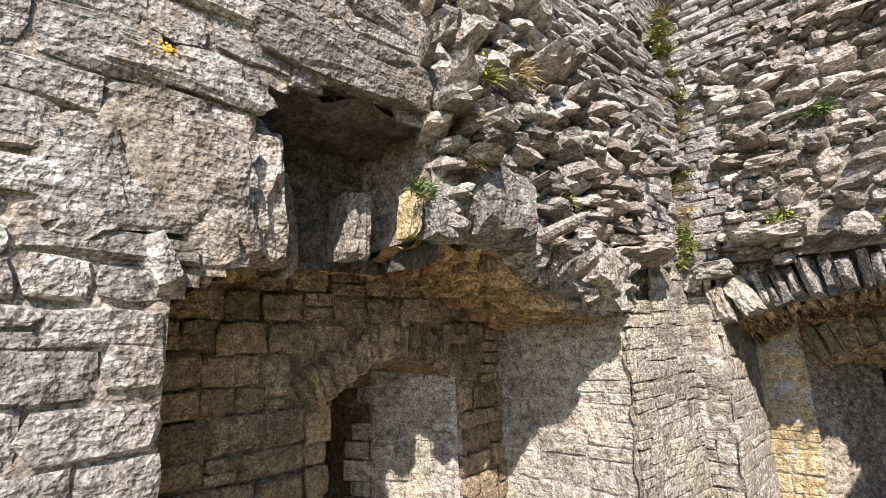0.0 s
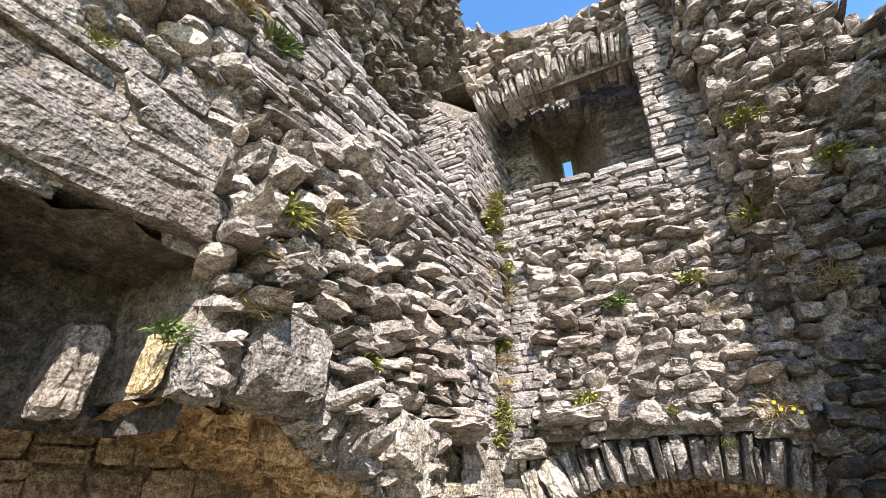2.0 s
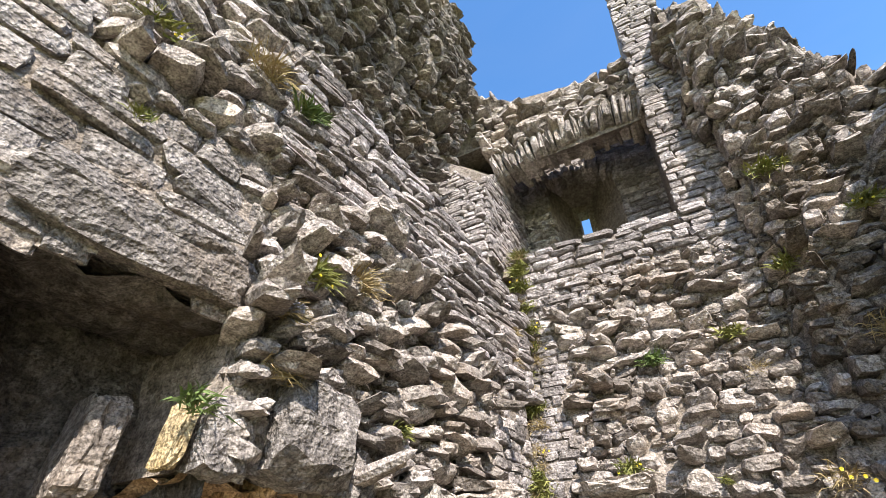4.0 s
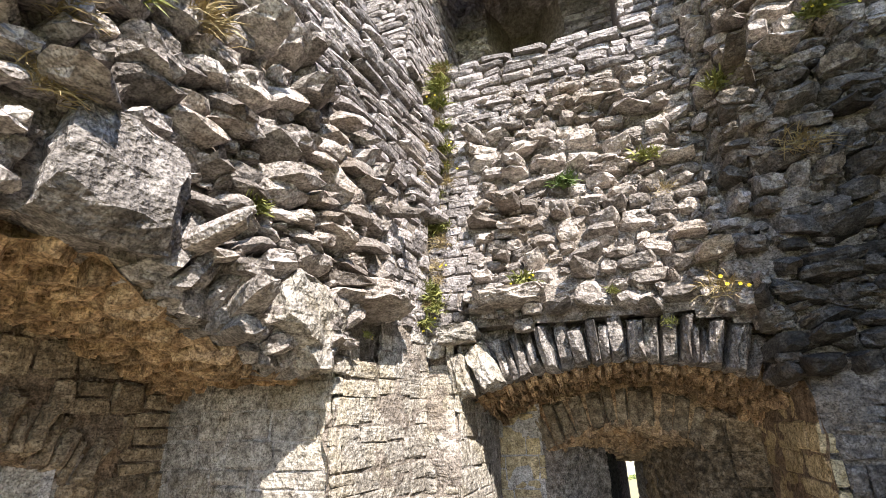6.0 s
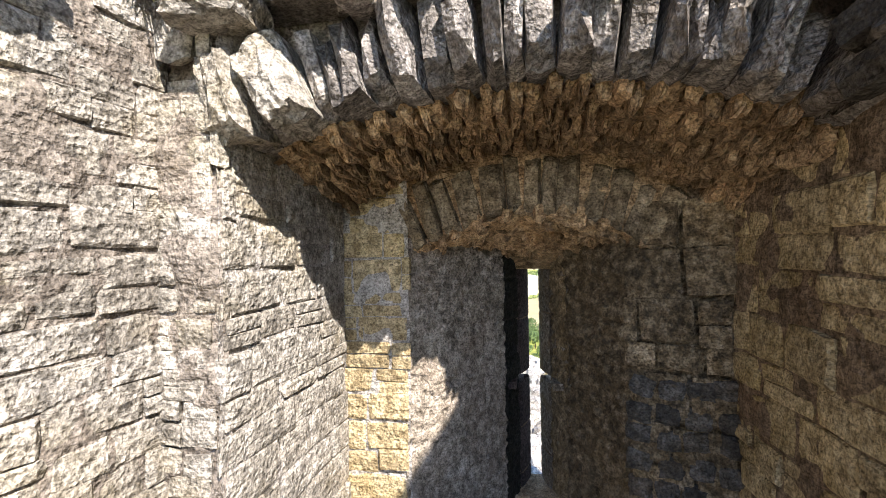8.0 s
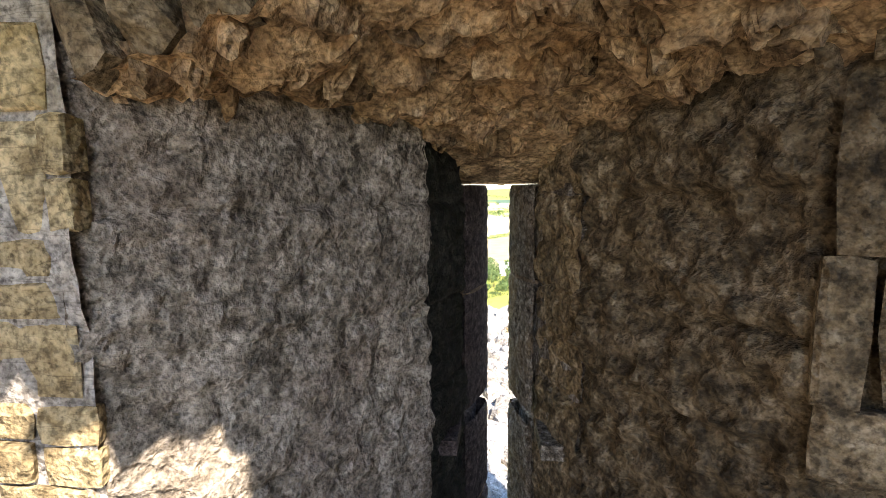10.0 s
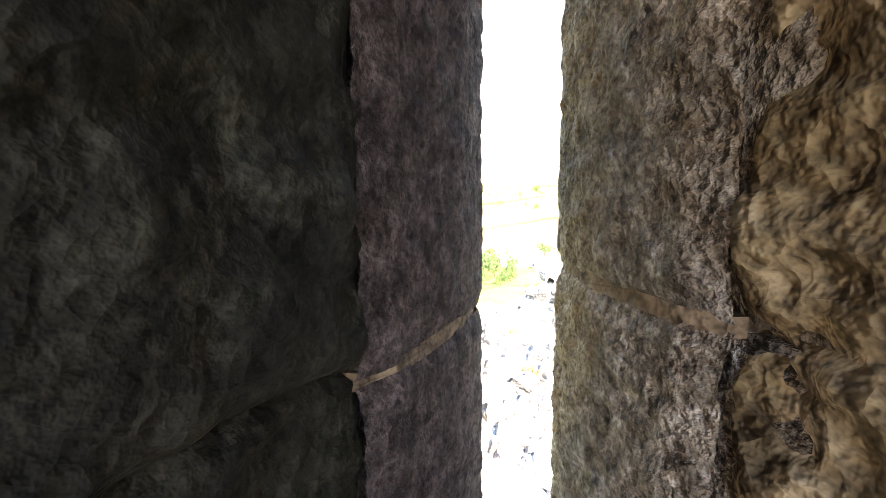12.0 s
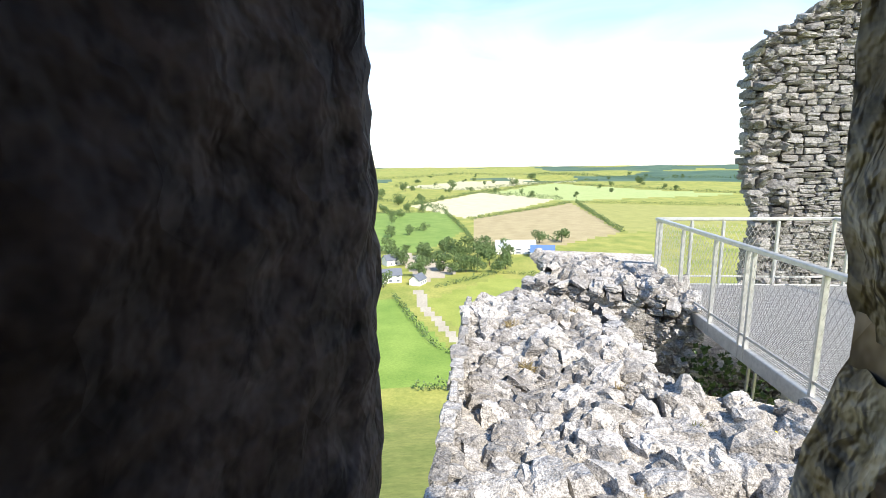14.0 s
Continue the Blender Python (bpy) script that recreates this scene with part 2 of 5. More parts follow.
# mossy stone, colour taken down further for the lack of light beside the throat
ALGAE_SHADED = stone("mossy_stone_in_shade", (0.006, 0.0055, 0.0042), (0.0135, 0.0122, 0.009), (0.036, 0.033, 0.024), 0.0, (0.024, 0.024, 0.01), 0.4, bump=0.9, size=0.5, tonal=0.9, pitted=0.5, beds=0.2)
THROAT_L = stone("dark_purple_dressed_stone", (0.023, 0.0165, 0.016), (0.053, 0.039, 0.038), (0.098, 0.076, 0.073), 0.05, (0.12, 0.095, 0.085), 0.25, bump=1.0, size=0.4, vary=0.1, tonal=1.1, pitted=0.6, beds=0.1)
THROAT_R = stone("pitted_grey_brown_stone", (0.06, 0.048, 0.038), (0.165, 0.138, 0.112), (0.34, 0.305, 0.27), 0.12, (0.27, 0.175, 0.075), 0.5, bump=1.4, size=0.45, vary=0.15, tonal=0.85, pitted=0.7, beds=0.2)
MORTAR = stone("lime_mortar", (0.08, 0.069, 0.058), (0.185, 0.16, 0.136), (0.32, 0.285, 0.25), 0.15, (0.2, 0.15, 0.09), 0.25, vary=0.0)
MORTAR_PALE = stone("pale_lime_mortar", (0.14, 0.128, 0.115), (0.31, 0.29, 0.27), (0.46, 0.44, 0.41), 0.25, (0.5, 0.4, 0.2), 0.3, vary=0.0)
MORTAR_BROWN = stone("brown_mortar", (0.05, 0.036, 0.024), (0.16, 0.118, 0.08), (0.29, 0.22, 0.155), 0.1, (0.2, 0.1, 0.04), 0.3, vary=0.0)
OUTER = stone("sunlit_pale_rubble", (0.143, 0.134, 0.122), (0.302, 0.287, 0.265), (0.445, 0.426, 0.396), 0.35, (0.4, 0.33, 0.22), 0.2, vary=0.3)
# outer rubble greyed and darkened to carry the tower's grazing sunlight
TOWER = stone("sun_grazed_tower_rubble", (0.095, 0.09, 0.083), (0.215, 0.205, 0.19), (0.34, 0.325, 0.3), 0.35, (0.3, 0.25, 0.17), 0.25, vary=0.35)
OUTER_EARTH = stone("stony_wall_core", (0.17, 0.155, 0.135), (0.36, 0.335, 0.3), (0.52, 0.5, 0.46), 0.2, (0.35, 0.3, 0.18), 0.3, vary=0.0)
LEAF = leafy("fresh_leaf", (0.1, 0.12, 0.03), (0.25, 0.25, 0.08))
FERN = leafy("fern_leaf", (0.05, 0.09, 0.03), (0.14, 0.19, 0.06))
DRY = leafy("dry_grass", (0.2, 0.14, 0.065), (0.36, 0.29, 0.15), 0.8)
GOLD = leafy("golden_lichen", (0.5, 0.24, 0.02), (0.66, 0.4, 0.05), 0.9)
FLOWER = leafy("yellow_petal", (0.6, 0.45, 0.02), (0.7, 0.58, 0.05))
IVY = leafy("ivy_leaf", (0.015, 0.035, 0.01), (0.06, 0.1, 0.025), 0.4)

# ---- building helpers ----
def mesh_of(name, verts, faces, material, smooth=False):
    me = bpy.data.meshes.new(name)
    me.from_pydata([tuple(v) for v in verts], [], [tuple(f) for f in faces])
    me.materials.append(material)
    if smooth:
        me.polygons.foreach_set("use_smooth", [True] * len(me.polygons))
    me.update()
    return me


def part(name, data, parent, label="", kind=""):
    """Links a mesh under a thing, or at top level with no parent."""
    ob = new(name, data)
    if parent is not None:
        ob.parent = parent
    return tagged(ob, label=label, kind=kind)


class Build:
    """Collects vertices and faces of one mesh."""

    def __init__(self):
        self.v, self.f = [], []

    def add(self, verts, faces):
        k = len(self.v)
        self.v += [tuple(p) for p in verts]
        self.f += [tuple(i + k for i in f) for f in faces]
        return self

    def prism(self, points, z0, z1):
        """A solid over a plan outline; z0 and z1 are numbers or one for each corner."""
        n = len(points)
        lo = z0 if isinstance(z0, (list, tuple)) else [z0] * n
        hi = z1 if isinstance(z1, (list, tuple)) else [z1] * n
        area = sum(points[i][0] * points[(i + 1) % n][1] - points[(i + 1) % n][0] * points[i][1] for i in range(n))
        order = range(n) if area > 0 else range(n - 1, -1, -1)
        p = [(*points[i], lo[i]) for i in order] + [(*points[i], hi[i]) for i in order]
        f = [tuple(range(n - 1, -1, -1)), tuple(range(n, 2 * n))]
        f += [(i, (i + 1) % n, n + (i + 1) % n, n + i) for i in range(n)]
        return self.add(p, f)

    def sheet(self, at, s0, s1, t0, t1, step, rough, keep=None, scale=5.0, flip=False):
        """A rough skin over at(s, t) -> (place, outward)."""
        ns, nt = max(2, int((s1 - s0) / step) + 1), max(2, int((t1 - t0) / step) + 1)
        base, pts = len(self.v), []
        for i in range(ns + 1):
            for j in range(nt + 1):
                s, t = s0 + (s1 - s0) * i / ns, t0 + (t1 - t0) * j / nt
                p, n = at(s, t)
                p = Vector(p)
                d = noise.fractal(p * scale, 1.0, 2.0, 4) * rough
                pts.append(tuple(p + Vector(n) * d))
        self.v += pts
        for i in range(ns):
            for j in range(nt):
                if keep and not keep(s0 + (s1 - s0) * (i + 0.5) / ns, t0 + (t1 - t0) * (j + 0.5) / nt):
                    continue
                a = base + i * (nt + 1) + j
                q = (a, a + nt + 1, a + nt + 2, a + 1)
                self.f.append(q[::-1] if flip else q)
        return self

    def make(self, name, material, parent=None, label="", kind="", smooth=False):
        return part(name, mesh_of(name, self.v, self.f, material, smooth), parent, label, kind)


RIM = [(-1, -1), (0, -1), (1, -1), (1, 0), (1, 1), (0, 1), (-1, 1), (-1, 0)]


def unit_stone(rng, kind):
    """A stone one unit wide and high, its face at +1 and its tail at -1: 40 triangles."""
    corner, inset, bulge = {"dressed": (0.07, 0.88, 0.16), "block": (0.15, 0.84, 0.3), "rubble": (0.22, 0.78, 0.36), "slab": (0.1, 0.78, 0.25)}[kind]
    rim = []
    for i, (x, y) in enumerate(RIM):
        pull = 1 - (corner * rng.uniform(0.2, 1.2) if i % 2 == 0 else corner * rng.uniform(-0.3, 0.4))
        rim.append((x * pull * 0.5 + rng.uniform(-1, 1) * corner * 0.25, y * pull * 0.5 + rng.uniform(-1, 1) * corner * 0.25))
    lean = (rng.uniform(-1, 1) * bulge * 0.3, rng.uniform(-1, 1) * bulge * 0.35)
    slope = (rng.uniform(-1, 1) * bulge, rng.uniform(-1, 1) * bulge)
    v = [(x * 0.9, y * 0.9, -1.0) for x, y in rim]
    v += [(x, y, 0.62 - bulge * rng.uniform(0.3, 0.9) + slope[0] * x * 0.5 + slope[1] * y * 0.5) for x, y in rim]
    v += [(x * inset * rng.uniform(0.9, 1.06) + lean[0], y * inset * rng.uniform(0.9, 1.06) + lean[1], 0.92 + rng.uniform(-1, 1) * bulge * 0.45 + slope[0] * x + slope[1] * y) for x, y in rim]
    v.append((lean[0] * 1.3, lean[1] * 1.3, 1.0 + rng.uniform(-0.5, 0.8) * bulge * 0.5))
    f = []
    for ring in (0, 8):
        for i in range(8):
            j = (i + 1) % 8
            f += [(ring + i, ring + j, ring + 8 + j), (ring + i, ring + 8 + j, ring + 8 + i)]
    f += [(16 + i, 16 + (i + 1) % 8, 24) for i in range(8)]
    return np.array(v), np.array(f)


def finer(v, f, rng, amount):
    """Splits each triangle in four and roughens the new points."""
    v, edge, out = [tuple(p) for p in v], {}, []

    def middle(a, b):
        key = (min(a, b), max(a, b))
        if key not in edge:
            edge[key] = len(v)
            m = [(v[a][k] + v[b][k]) / 2 for k in range(3)]
            v.append((m[0] + rng.uniform(-1, 1) * amount * 0.35, m[1] + rng.uniform(-1, 1) * amount * 0.35, m[2] + rng.uniform(-1, 1) * amount))
        return edge[key]

    for a, b, c in f:
        x, y, z = middle(a, b), middle(b, c), middle(c, a)
        out += [(a, x, z), (x, b, y), (z, y, c), (x, y, z)]
    return np.array(v), np.array(out)


KINDS = {}
maker = random.Random(4)
for kind_name in ("block", "dressed", "rubble", "slab"):
    coarse = [unit_stone(maker, kind_name) for _ in range(14)]
    KINDS[kind_name] = (coarse, [finer(v, f, maker, {"block": 0.14, "dressed": 0.1, "rubble": 0.16, "slab": 0.12}[kind_name]) for v, f in coarse])
SHARED = {}


class Face:
    """An upright wall face: its foot, the level way along it and the way out of it."""

    def __init__(self, foot, along, out, depth=None):
        self.o, self.u, self.n = Vector((*foot, 0)), Vector((*along, 0)).normalized(), Vector((*out, 0)).normalized()
        self.depth = depth or (lambda u, v: 0.0)

    def at(self, u, v, w=0.0):
        return self.o + self.u * u + Vector((0, 0, v)) + self.n * (w + self.depth(u, v))

    def skin(self, back):
        return lambda u, v: (self.at(u, v, back), self.n)

    def turn(self):
        return Matrix((self.u, Vector((0, 0, 1)), self.n)).transposed().to_4x4()


def courses(rng, u0, u1, v0, v1, high, long, proud, keep, kind="block", gap=0.012, drift=0.0, tilt=1.5, sink=0.0, skip=0.0):
    """Stones laid course on course: (u, v, w, width, height, depth, turn, pitch, spin, kind)."""
    out, v = [], v0
    while v < v1:
        h = rng.uniform(*high)
        u = u0 - rng.uniform(0, long[1])
        while u < u1:
            l = rng.uniform(*long)
            cu, cv = u + l / 2, v + h / 2 + rng.uniform(-1, 1) * drift
            cv += 0.018 * math.sin(u * 1.9 + v * 0.7) if kind in ("block", "dressed") else 0.0
            ok = [keep(u + l * (k + 0.5) / 8, cv) for k in range(8)]
            best, run = (0, 0), 0
            for k in range(9):
                if k < 8 and ok[k]:
                    run += 1
                    if run > best[1] - best[0]:
                        best = (k + 1 - run, k + 1)
                else:
                    run = 0
            size = l * (best[1] - best[0]) / 8
            if rng.random() >= skip and size > 0.045:
                cu, whole = u + l * (best[0] + best[1]) / 16, l
                l = size
                p = rng.uniform(*proud)
                rows = 2 if kind in ("block", "dressed") and h > 0.1 and rng.random() < 0.22 else 1
                for row in range(rows):
                    hh = h / rows * (rng.uniform(0.95, 1.06) if kind == "dressed" else rng.uniform(0.9, 1.12) if kind == "block" else rng.uniform(0.8, 1.05))
                    cvv = cv + (row - (rows - 1) / 2) * h / rows
                    pp = p * rng.uniform(0.7, 1.2) * (1.7 if kind == "rubble" and rng.random() < 0.14 else 1)
                    out.append((cu, cvv, -sink, l - gap, hh - gap, pp, rng.gauss(0, tilt * 1.5), rng.gauss(0, tilt * 1.3), rng.gauss(0, tilt), kind))
                l = whole
            u += l
        v += h
    return out


def lay(face, parent, stones, material, near, rng, limit=300, name="stone"):
    """The stones nearest to a stretch of the wall as pieces of their own, the rest in one mesh."""
    base = face.turn()
    stones = sorted(stones, key=lambda s: (s[0] - near[0]) ** 2 + (s[1] - near[1]) ** 2)
    rest_v, rest_f, count = [], [], 0
    for i, (u, v, w, wide, high, deep, a, b, c, kind) in enumerate(stones):
        m = Matrix.Translation(face.at(u, v, w)) @ base @ Euler((radians(b), radians(a), radians(c))).to_matrix().to_4x4() @ Matrix.Diagonal((wide, high, deep, 1))
        k = rng.randrange(14)
        if i < limit:
            key = (kind, k, material.name)
            if key not in SHARED:
                SHARED[key] = mesh_of(name, *KINDS[kind][0][k], material)
            ob = part(name, SHARED[key], parent)
            ob.matrix_basis = m
        else:
            vv, ff = KINDS[kind][1][k]
            mm = np.array(m)
            rest_v.append(vv @ mm[:3, :3].T + mm[:3, 3])
            rest_f.append(ff + count)
            count += len(vv)
    if rest_v:
        me = bpy.data.meshes.new(name + "s")
        me.from_pydata(np.concatenate(rest_v).tolist(), [], np.concatenate(rest_f).tolist())
        me.materials.append(material)
        part(name + "s", me, parent, kind="stuff")


def curve(points):
    """A broken line as a function."""
    xs, ys = [p[0] for p in points], [p[1] for p in points]
    return lambda x: float(np.interp(x, xs, ys))


def arch_ring(rng, face, parent, x0, x1, inner, tall, wide, deep, material, lean, front=0.0, name="voussoir"):
    """Thin stones set on edge round an arch."""
    x = x0
    base = face.turn()
    while x < x1:
        w = rng.uniform(*wide)
        cx = x + w / 2
        t = rng.uniform(*tall)
        d = rng.uniform(*deep)
        key = ("slab", rng.randrange(14), material.name, name)
        if key not in SHARED:
            SHARED[key] = mesh_of(name, *KINDS["slab"][0][key[1]], material)
        ob = part(name, SHARED[key], parent)
        spin = lean(cx) + rng.gauss(0, 2.0)
        up = Vector((-math.sin(radians(spin)), math.cos(radians(spin))))
        c = Vector((cx, inner(cx))) + up * t / 2
        ob.matrix_basis = (Matrix.Translation(face.at(c.x, c.y, front - d * 0.5 + rng.uniform(-0.05, 0.03))) @ base
                           @ Euler((radians(rng.gauss(0, 2)), radians(rng.gauss(0, 3)), radians(spin))).to_matrix().to_4x4()
                           @ Matrix.Diagonal((w * 1.1, t, d * 0.55, 1)))
        x += w

# ---- the room ----
rng = random.Random(11)
FA = Face((-1.70, -5.75), (0.1142, 0.9935), (0.9935, -0.1142))
front_arch = curve([(0.12, 2.07), (0.3, 2.18), (0.7, 2.31), (1.15, 2.39), (1.55, 2.42), (1.75, 2.38), (2.0, 2.25), (2.5, 2.06), (2.74, 2.07), (2.8, 2.2), (2.97, 2.2)])
back_arch = curve([(-0.3, 1.95), (0.3, 2.25), (0.8, 2.36), (1.5, 2.4), (2.2, 2.28), (2.7, 2.08), (3.1, 1.9)])
top_a = curve([(-3, 4.95), (1.3, 4.92), (2.6, 4.65), (3.9, 4.3)])
break_line = curve([(0.9, 3.95), (1.1, 3.82), (1.7, 3.86), (2.2, 3.76), (2.7, 3.6), (3.3, 3.42), (3.9, 3.3)])
core_low, core_side = curve([(0.2, 3.95), (0.55, 3.68), (1.0, 3.86), (1.3, 4.1)]), curve([(3.6, 1.0), (4.1, 1.13), (4.9, 1.1)])


def bare_core(u, v):
    return 0.28 < u < core_side(v) and core_low(u) < v < 4.86


def in_arch_a(u, v):
    return 0.12 < u < (2.97 if v > 1.9 else 2.89) and v < front_arch(u)


def in_hole_a(u, v):
    return 0.36 < u < 1.24 and 2.0 < v < 2.86 + 0.18 * math.sin((u - 0.36) * 3.2)


def in_socket_a(u, v):
    return 3.02 < u < 3.30 and 2.16 < v < 2.44


def open_a(u, v):
    return in_arch_a(u, v) or in_hole_a(u, v) or in_socket_a(u, v)


# cores of the side wall, with the deep recess, the hole over it and the upper set-back
core = Build()


def along_a(u, w=-0.07):
    p = FA.at(u, 0, w)
    return p.x, p.y


core.prism([along_a(-2.6), along_a(0.09), (-2.9, -5.64), (-2.9, -8.4)], -1.2, 4.9)
cuts = [0.09, 0.3, 0.36, 0.6, 0.9, 1.24, 1.5, 1.75, 1.95, 2.2, 2.5, 2.75, 2.98]
for a, b in zip(cuts, cuts[1:]):
    hole = 0.36 <= (a + b) / 2 <= 1.24
    fa, fb = along_a(a, -0.65 if hole else -0.07), along_a(b, -0.65 if hole else -0.07)
    la, lb = (front_arch(a), front_arch(b)) if not hole else (back_arch(a), back_arch(b))
    core.prism([fa, fb, (-2.56, fb[1]), (-2.56, fa[1])], [la + 0.03, lb + 0.03, back_arch(b) + 0.03, back_arch(a) + 0.03], [top_a(a), top_a(b), top_a(b), top_a(a)])
    if hole:
        fa, fb = along_a(a), along_a(b)
        ba, bb = along_a(a, -0.66), along_a(b, -0.66)
        core.prism([fa, fb, bb, ba], [3.02] * 4, [top_a(a), top_a(b), top_a(b), top_a(a)])
core.prism([along_a(2.98), along_a(3.88), (-1.3, -1.83), (-1.3, 0.0), (-3.0, 0.0), (-3.0, -2.78)], -1.2, [4.6, 4.3, 4.3, 4.3, 4.3, 4.6])
skin = core
skin.sheet(FA.skin(0.006), -2.5, 1.2, -0.6, 4.9, 0.04, 0.03, lambda u, v: not open_a(u, v) and v < top_a(u) and not bare_core(u, v))
skin.sheet(FA.skin(-0.02), 0.2, 2.97, -0.6, 4.9, 0.05, 0.05, lambda u, v: not open_a(u, v) and v < top_a(u))
skin.sheet(FA.skin(0.007), 2.90, 3.92, -0.6, 4.6, 0.04, 0.016, lambda u, v: not open_a(u, v) and v < top_a(u))
wall_a = skin.make("wall_west", MORTAR, kind="structure")

grey_zone = lambda u, v: not open_a(u, v) and v < top_a(u) and u < 1.28 + 0.1 * math.sin(v * 7) and not bare_core(u, v)
lay(FA, wall_a, courses(rng, -2.4, 1.3, -0.3, 4.85, (0.08, 0.2), (0.14, 0.5), (0.014, 0.042), grey_zone, "block", 0.0, 0.016, 2.0), GREY, (-0.2, 2.4), rng)
lay(FA, wall_a, courses(rng, 0.2, 1.3, 3.6, 4.9, (0.07, 0.14), (0.12, 0.3), (0.05, 0.14), bare_core, "rubble", 0.0, 0.03, 10, 0.0, 0.06), RUBBLE, (0.8, 4.2), rng, 120)
rubble_zone = lambda u, v: not open_a(u, v) and not (1.42 < u < 1.9 and 2.38 < v < 2.8) and 1.16 < u < 3.34 + 0.06 * math.sin(v * 8) and 2.4 - 0.25 * (u > 2.2) < v < break_line(u) and not (u > 2.97 and v < 2.38)
lay(FA, wall_a, courses(rng, 1.25, 3.9, 1.95, 4.4, (0.06, 0.125), (0.1, 0.27), (0.06, 0.2), rubble_zone, "rubble", 0.0, 0.03, 10, 0.0, 0.17), RUBBLE, (2.4, 2.9), rng)
corner_zone = lambda u, v: 3.3 + 0.06 * math.sin(v * 8) < u < 3.9 and 2.4 < v < break_line(u) and not in_socket_a(u, v)
lay(FA, wall_a, courses(rng, 3.2, 3.9, 2.4, 4.2, (0.05, 0.095), (0.1, 0.3), (0.02, 0.05), corner_zone, "block", 0.004, 0.01, 2.0), THIN, (3.6, 2.9), rng)
thin_zone = lambda u, v: u > 1.14 + 0.05 * math.sin(v * 9) and break_line(u) <= v < top_a(u) - 0.02
FA_HIGH = Face((-1.70 + 0.06, -5.75), (0.1142, 0.9935), (0.9935, -0.1142))
lay(FA_HIGH, wall_a, courses(rng, 1.1, 3.9, 3.25, 4.95, (0.045, 0.085), (0.12, 0.42), (0.05, 0.085), thin_zone, "block", 0.008, 0.008, 1.2, 0.02), THIN, (2.6, 4.2), rng)
pier_zone = lambda u, v: 2.89 < u < 3.9 and v < 2.4 and not in_socket_a(u, v)
lay(FA, wall_a, courses(rng, 2.89, 3.9, -0.3, 2.42, (0.075, 0.16), (0.12, 0.34), (0.012, 0.022), pier_zone, "dressed", 0.004, 0.012, 1.1), PALE, (3.4, 1.8), rng, name="dressed_stone")
# broken arch ring at the far side of the recess
arch_ring(rng, FA, wall_a, 1.8, 2.74, front_arch, (0.22, 0.4), (0.05, 0.11), (0.3, 0.5), GREY, lambda u: -28 - 12 * (u - 1.9), 0.02)

arch_ring(rng, FA, wall_a, 0.08, 0.4, front_arch, (0.2, 0.28), (0.09, 0.17), (0.25, 0.4), GREY, lambda u: 30 - 30 * u, 0.035, "arch_stone")

# inside of the hole, its shade put into near-black stone
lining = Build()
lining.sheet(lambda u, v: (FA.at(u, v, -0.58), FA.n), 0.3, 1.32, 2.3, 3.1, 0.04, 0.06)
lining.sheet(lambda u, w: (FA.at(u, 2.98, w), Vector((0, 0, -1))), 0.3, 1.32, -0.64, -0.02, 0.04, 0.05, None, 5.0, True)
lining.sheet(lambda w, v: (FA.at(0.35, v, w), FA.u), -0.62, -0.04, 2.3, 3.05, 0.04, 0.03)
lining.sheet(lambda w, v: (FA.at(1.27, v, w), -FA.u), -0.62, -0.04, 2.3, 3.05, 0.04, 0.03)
lining.make("wall_hole_lining", DARK_SHADED, kind="structure")

chips = courses(rng, 1.25, 3.9, 1.95, 4.3, (0.03, 0.06), (0.04, 0.11), (0.03, 0.075), rubble_zone, "rubble", 0.0, 0.02, 14, 0.0, 0.6)
lay(FA, wall_a, chips, RUBBLE, (2.4, 2.9), rng, 0, "chip")

# recess: ceiling, far jamb, back wall with a door arch
recess = Build()


def soffit_a(s, t):
    f, b = FA.at(s, front_arch(s), -0.12), Vector((-2.54, -5.75 + s * 0.9935, back_arch(s)))
    return f.lerp(b, t), Vector((0, 0, -1))


recess.sheet(lambda s, t: (soffit_a(s, t / 0.9)[0], Vector((0, 0, -1))), 0.1, 2.97, 0, 0.9, 0.035, 0.06, lambda s, t: not (0.36 < s < 1.24 and t < 0.52), 6.0, True)
ceiling_recess = recess.make("ceiling_recess", SOFFIT, kind="structure")
rest = Build()
for _ in range(330):
    s, t = rng.uniform(0.0, 2.95), rng.uniform(0.03, 0.97)
    if 0.2 < s < 1.5 and t < 0.72:
        continue
    p = soffit_a(s, t)[0]
    v, f = KINDS["slab"][0][rng.randrange(14)]
    m = Matrix.Translation(p + Vector((0, 0, 0.03))) @ Euler((math.pi, 0, rng.gauss(0.1, 0.25))).to_matrix().to_4x4() @ Matrix.Diagonal((rng.uniform(0.1, 0.25), rng.uniform(0.035, 0.075), rng.uniform(0.05, 0.1), 1))
    rest.add((np.array(m)[:3, :3] @ v.T).T + np.array(m)[:3, 3], f)
rest.make("soffit_stones", SOFFIT, ceiling_recess, kind="stuff")

FJ = Face((-2.56, -2.85), (1, 0), (0, -1))
jamb = Build()
jamb.prism([(-2.56, -2.82), (-1.385, -2.80), (-1.385, -2.6), (-2.56, -2.6)], -1.2, 2.3)
jamb.sheet(FJ.skin(0.003), 0.0, 1.17, -0.6, 2.2, 0.05, 0.014)
wall_j = jamb.make("wall_recess_far", MORTAR_PALE, kind="structure")
lay(FJ, wall_j, courses(rng, 0.0, 1.2, -0.3, 2.15, (0.12, 0.22), (0.16, 0.42), (0.012, 0.022), lambda u, v: u < 1.17, "dressed", 0.007, 0.008, 0.9), PALE, (0.8, 1.5), rng, name="dressed_stone")

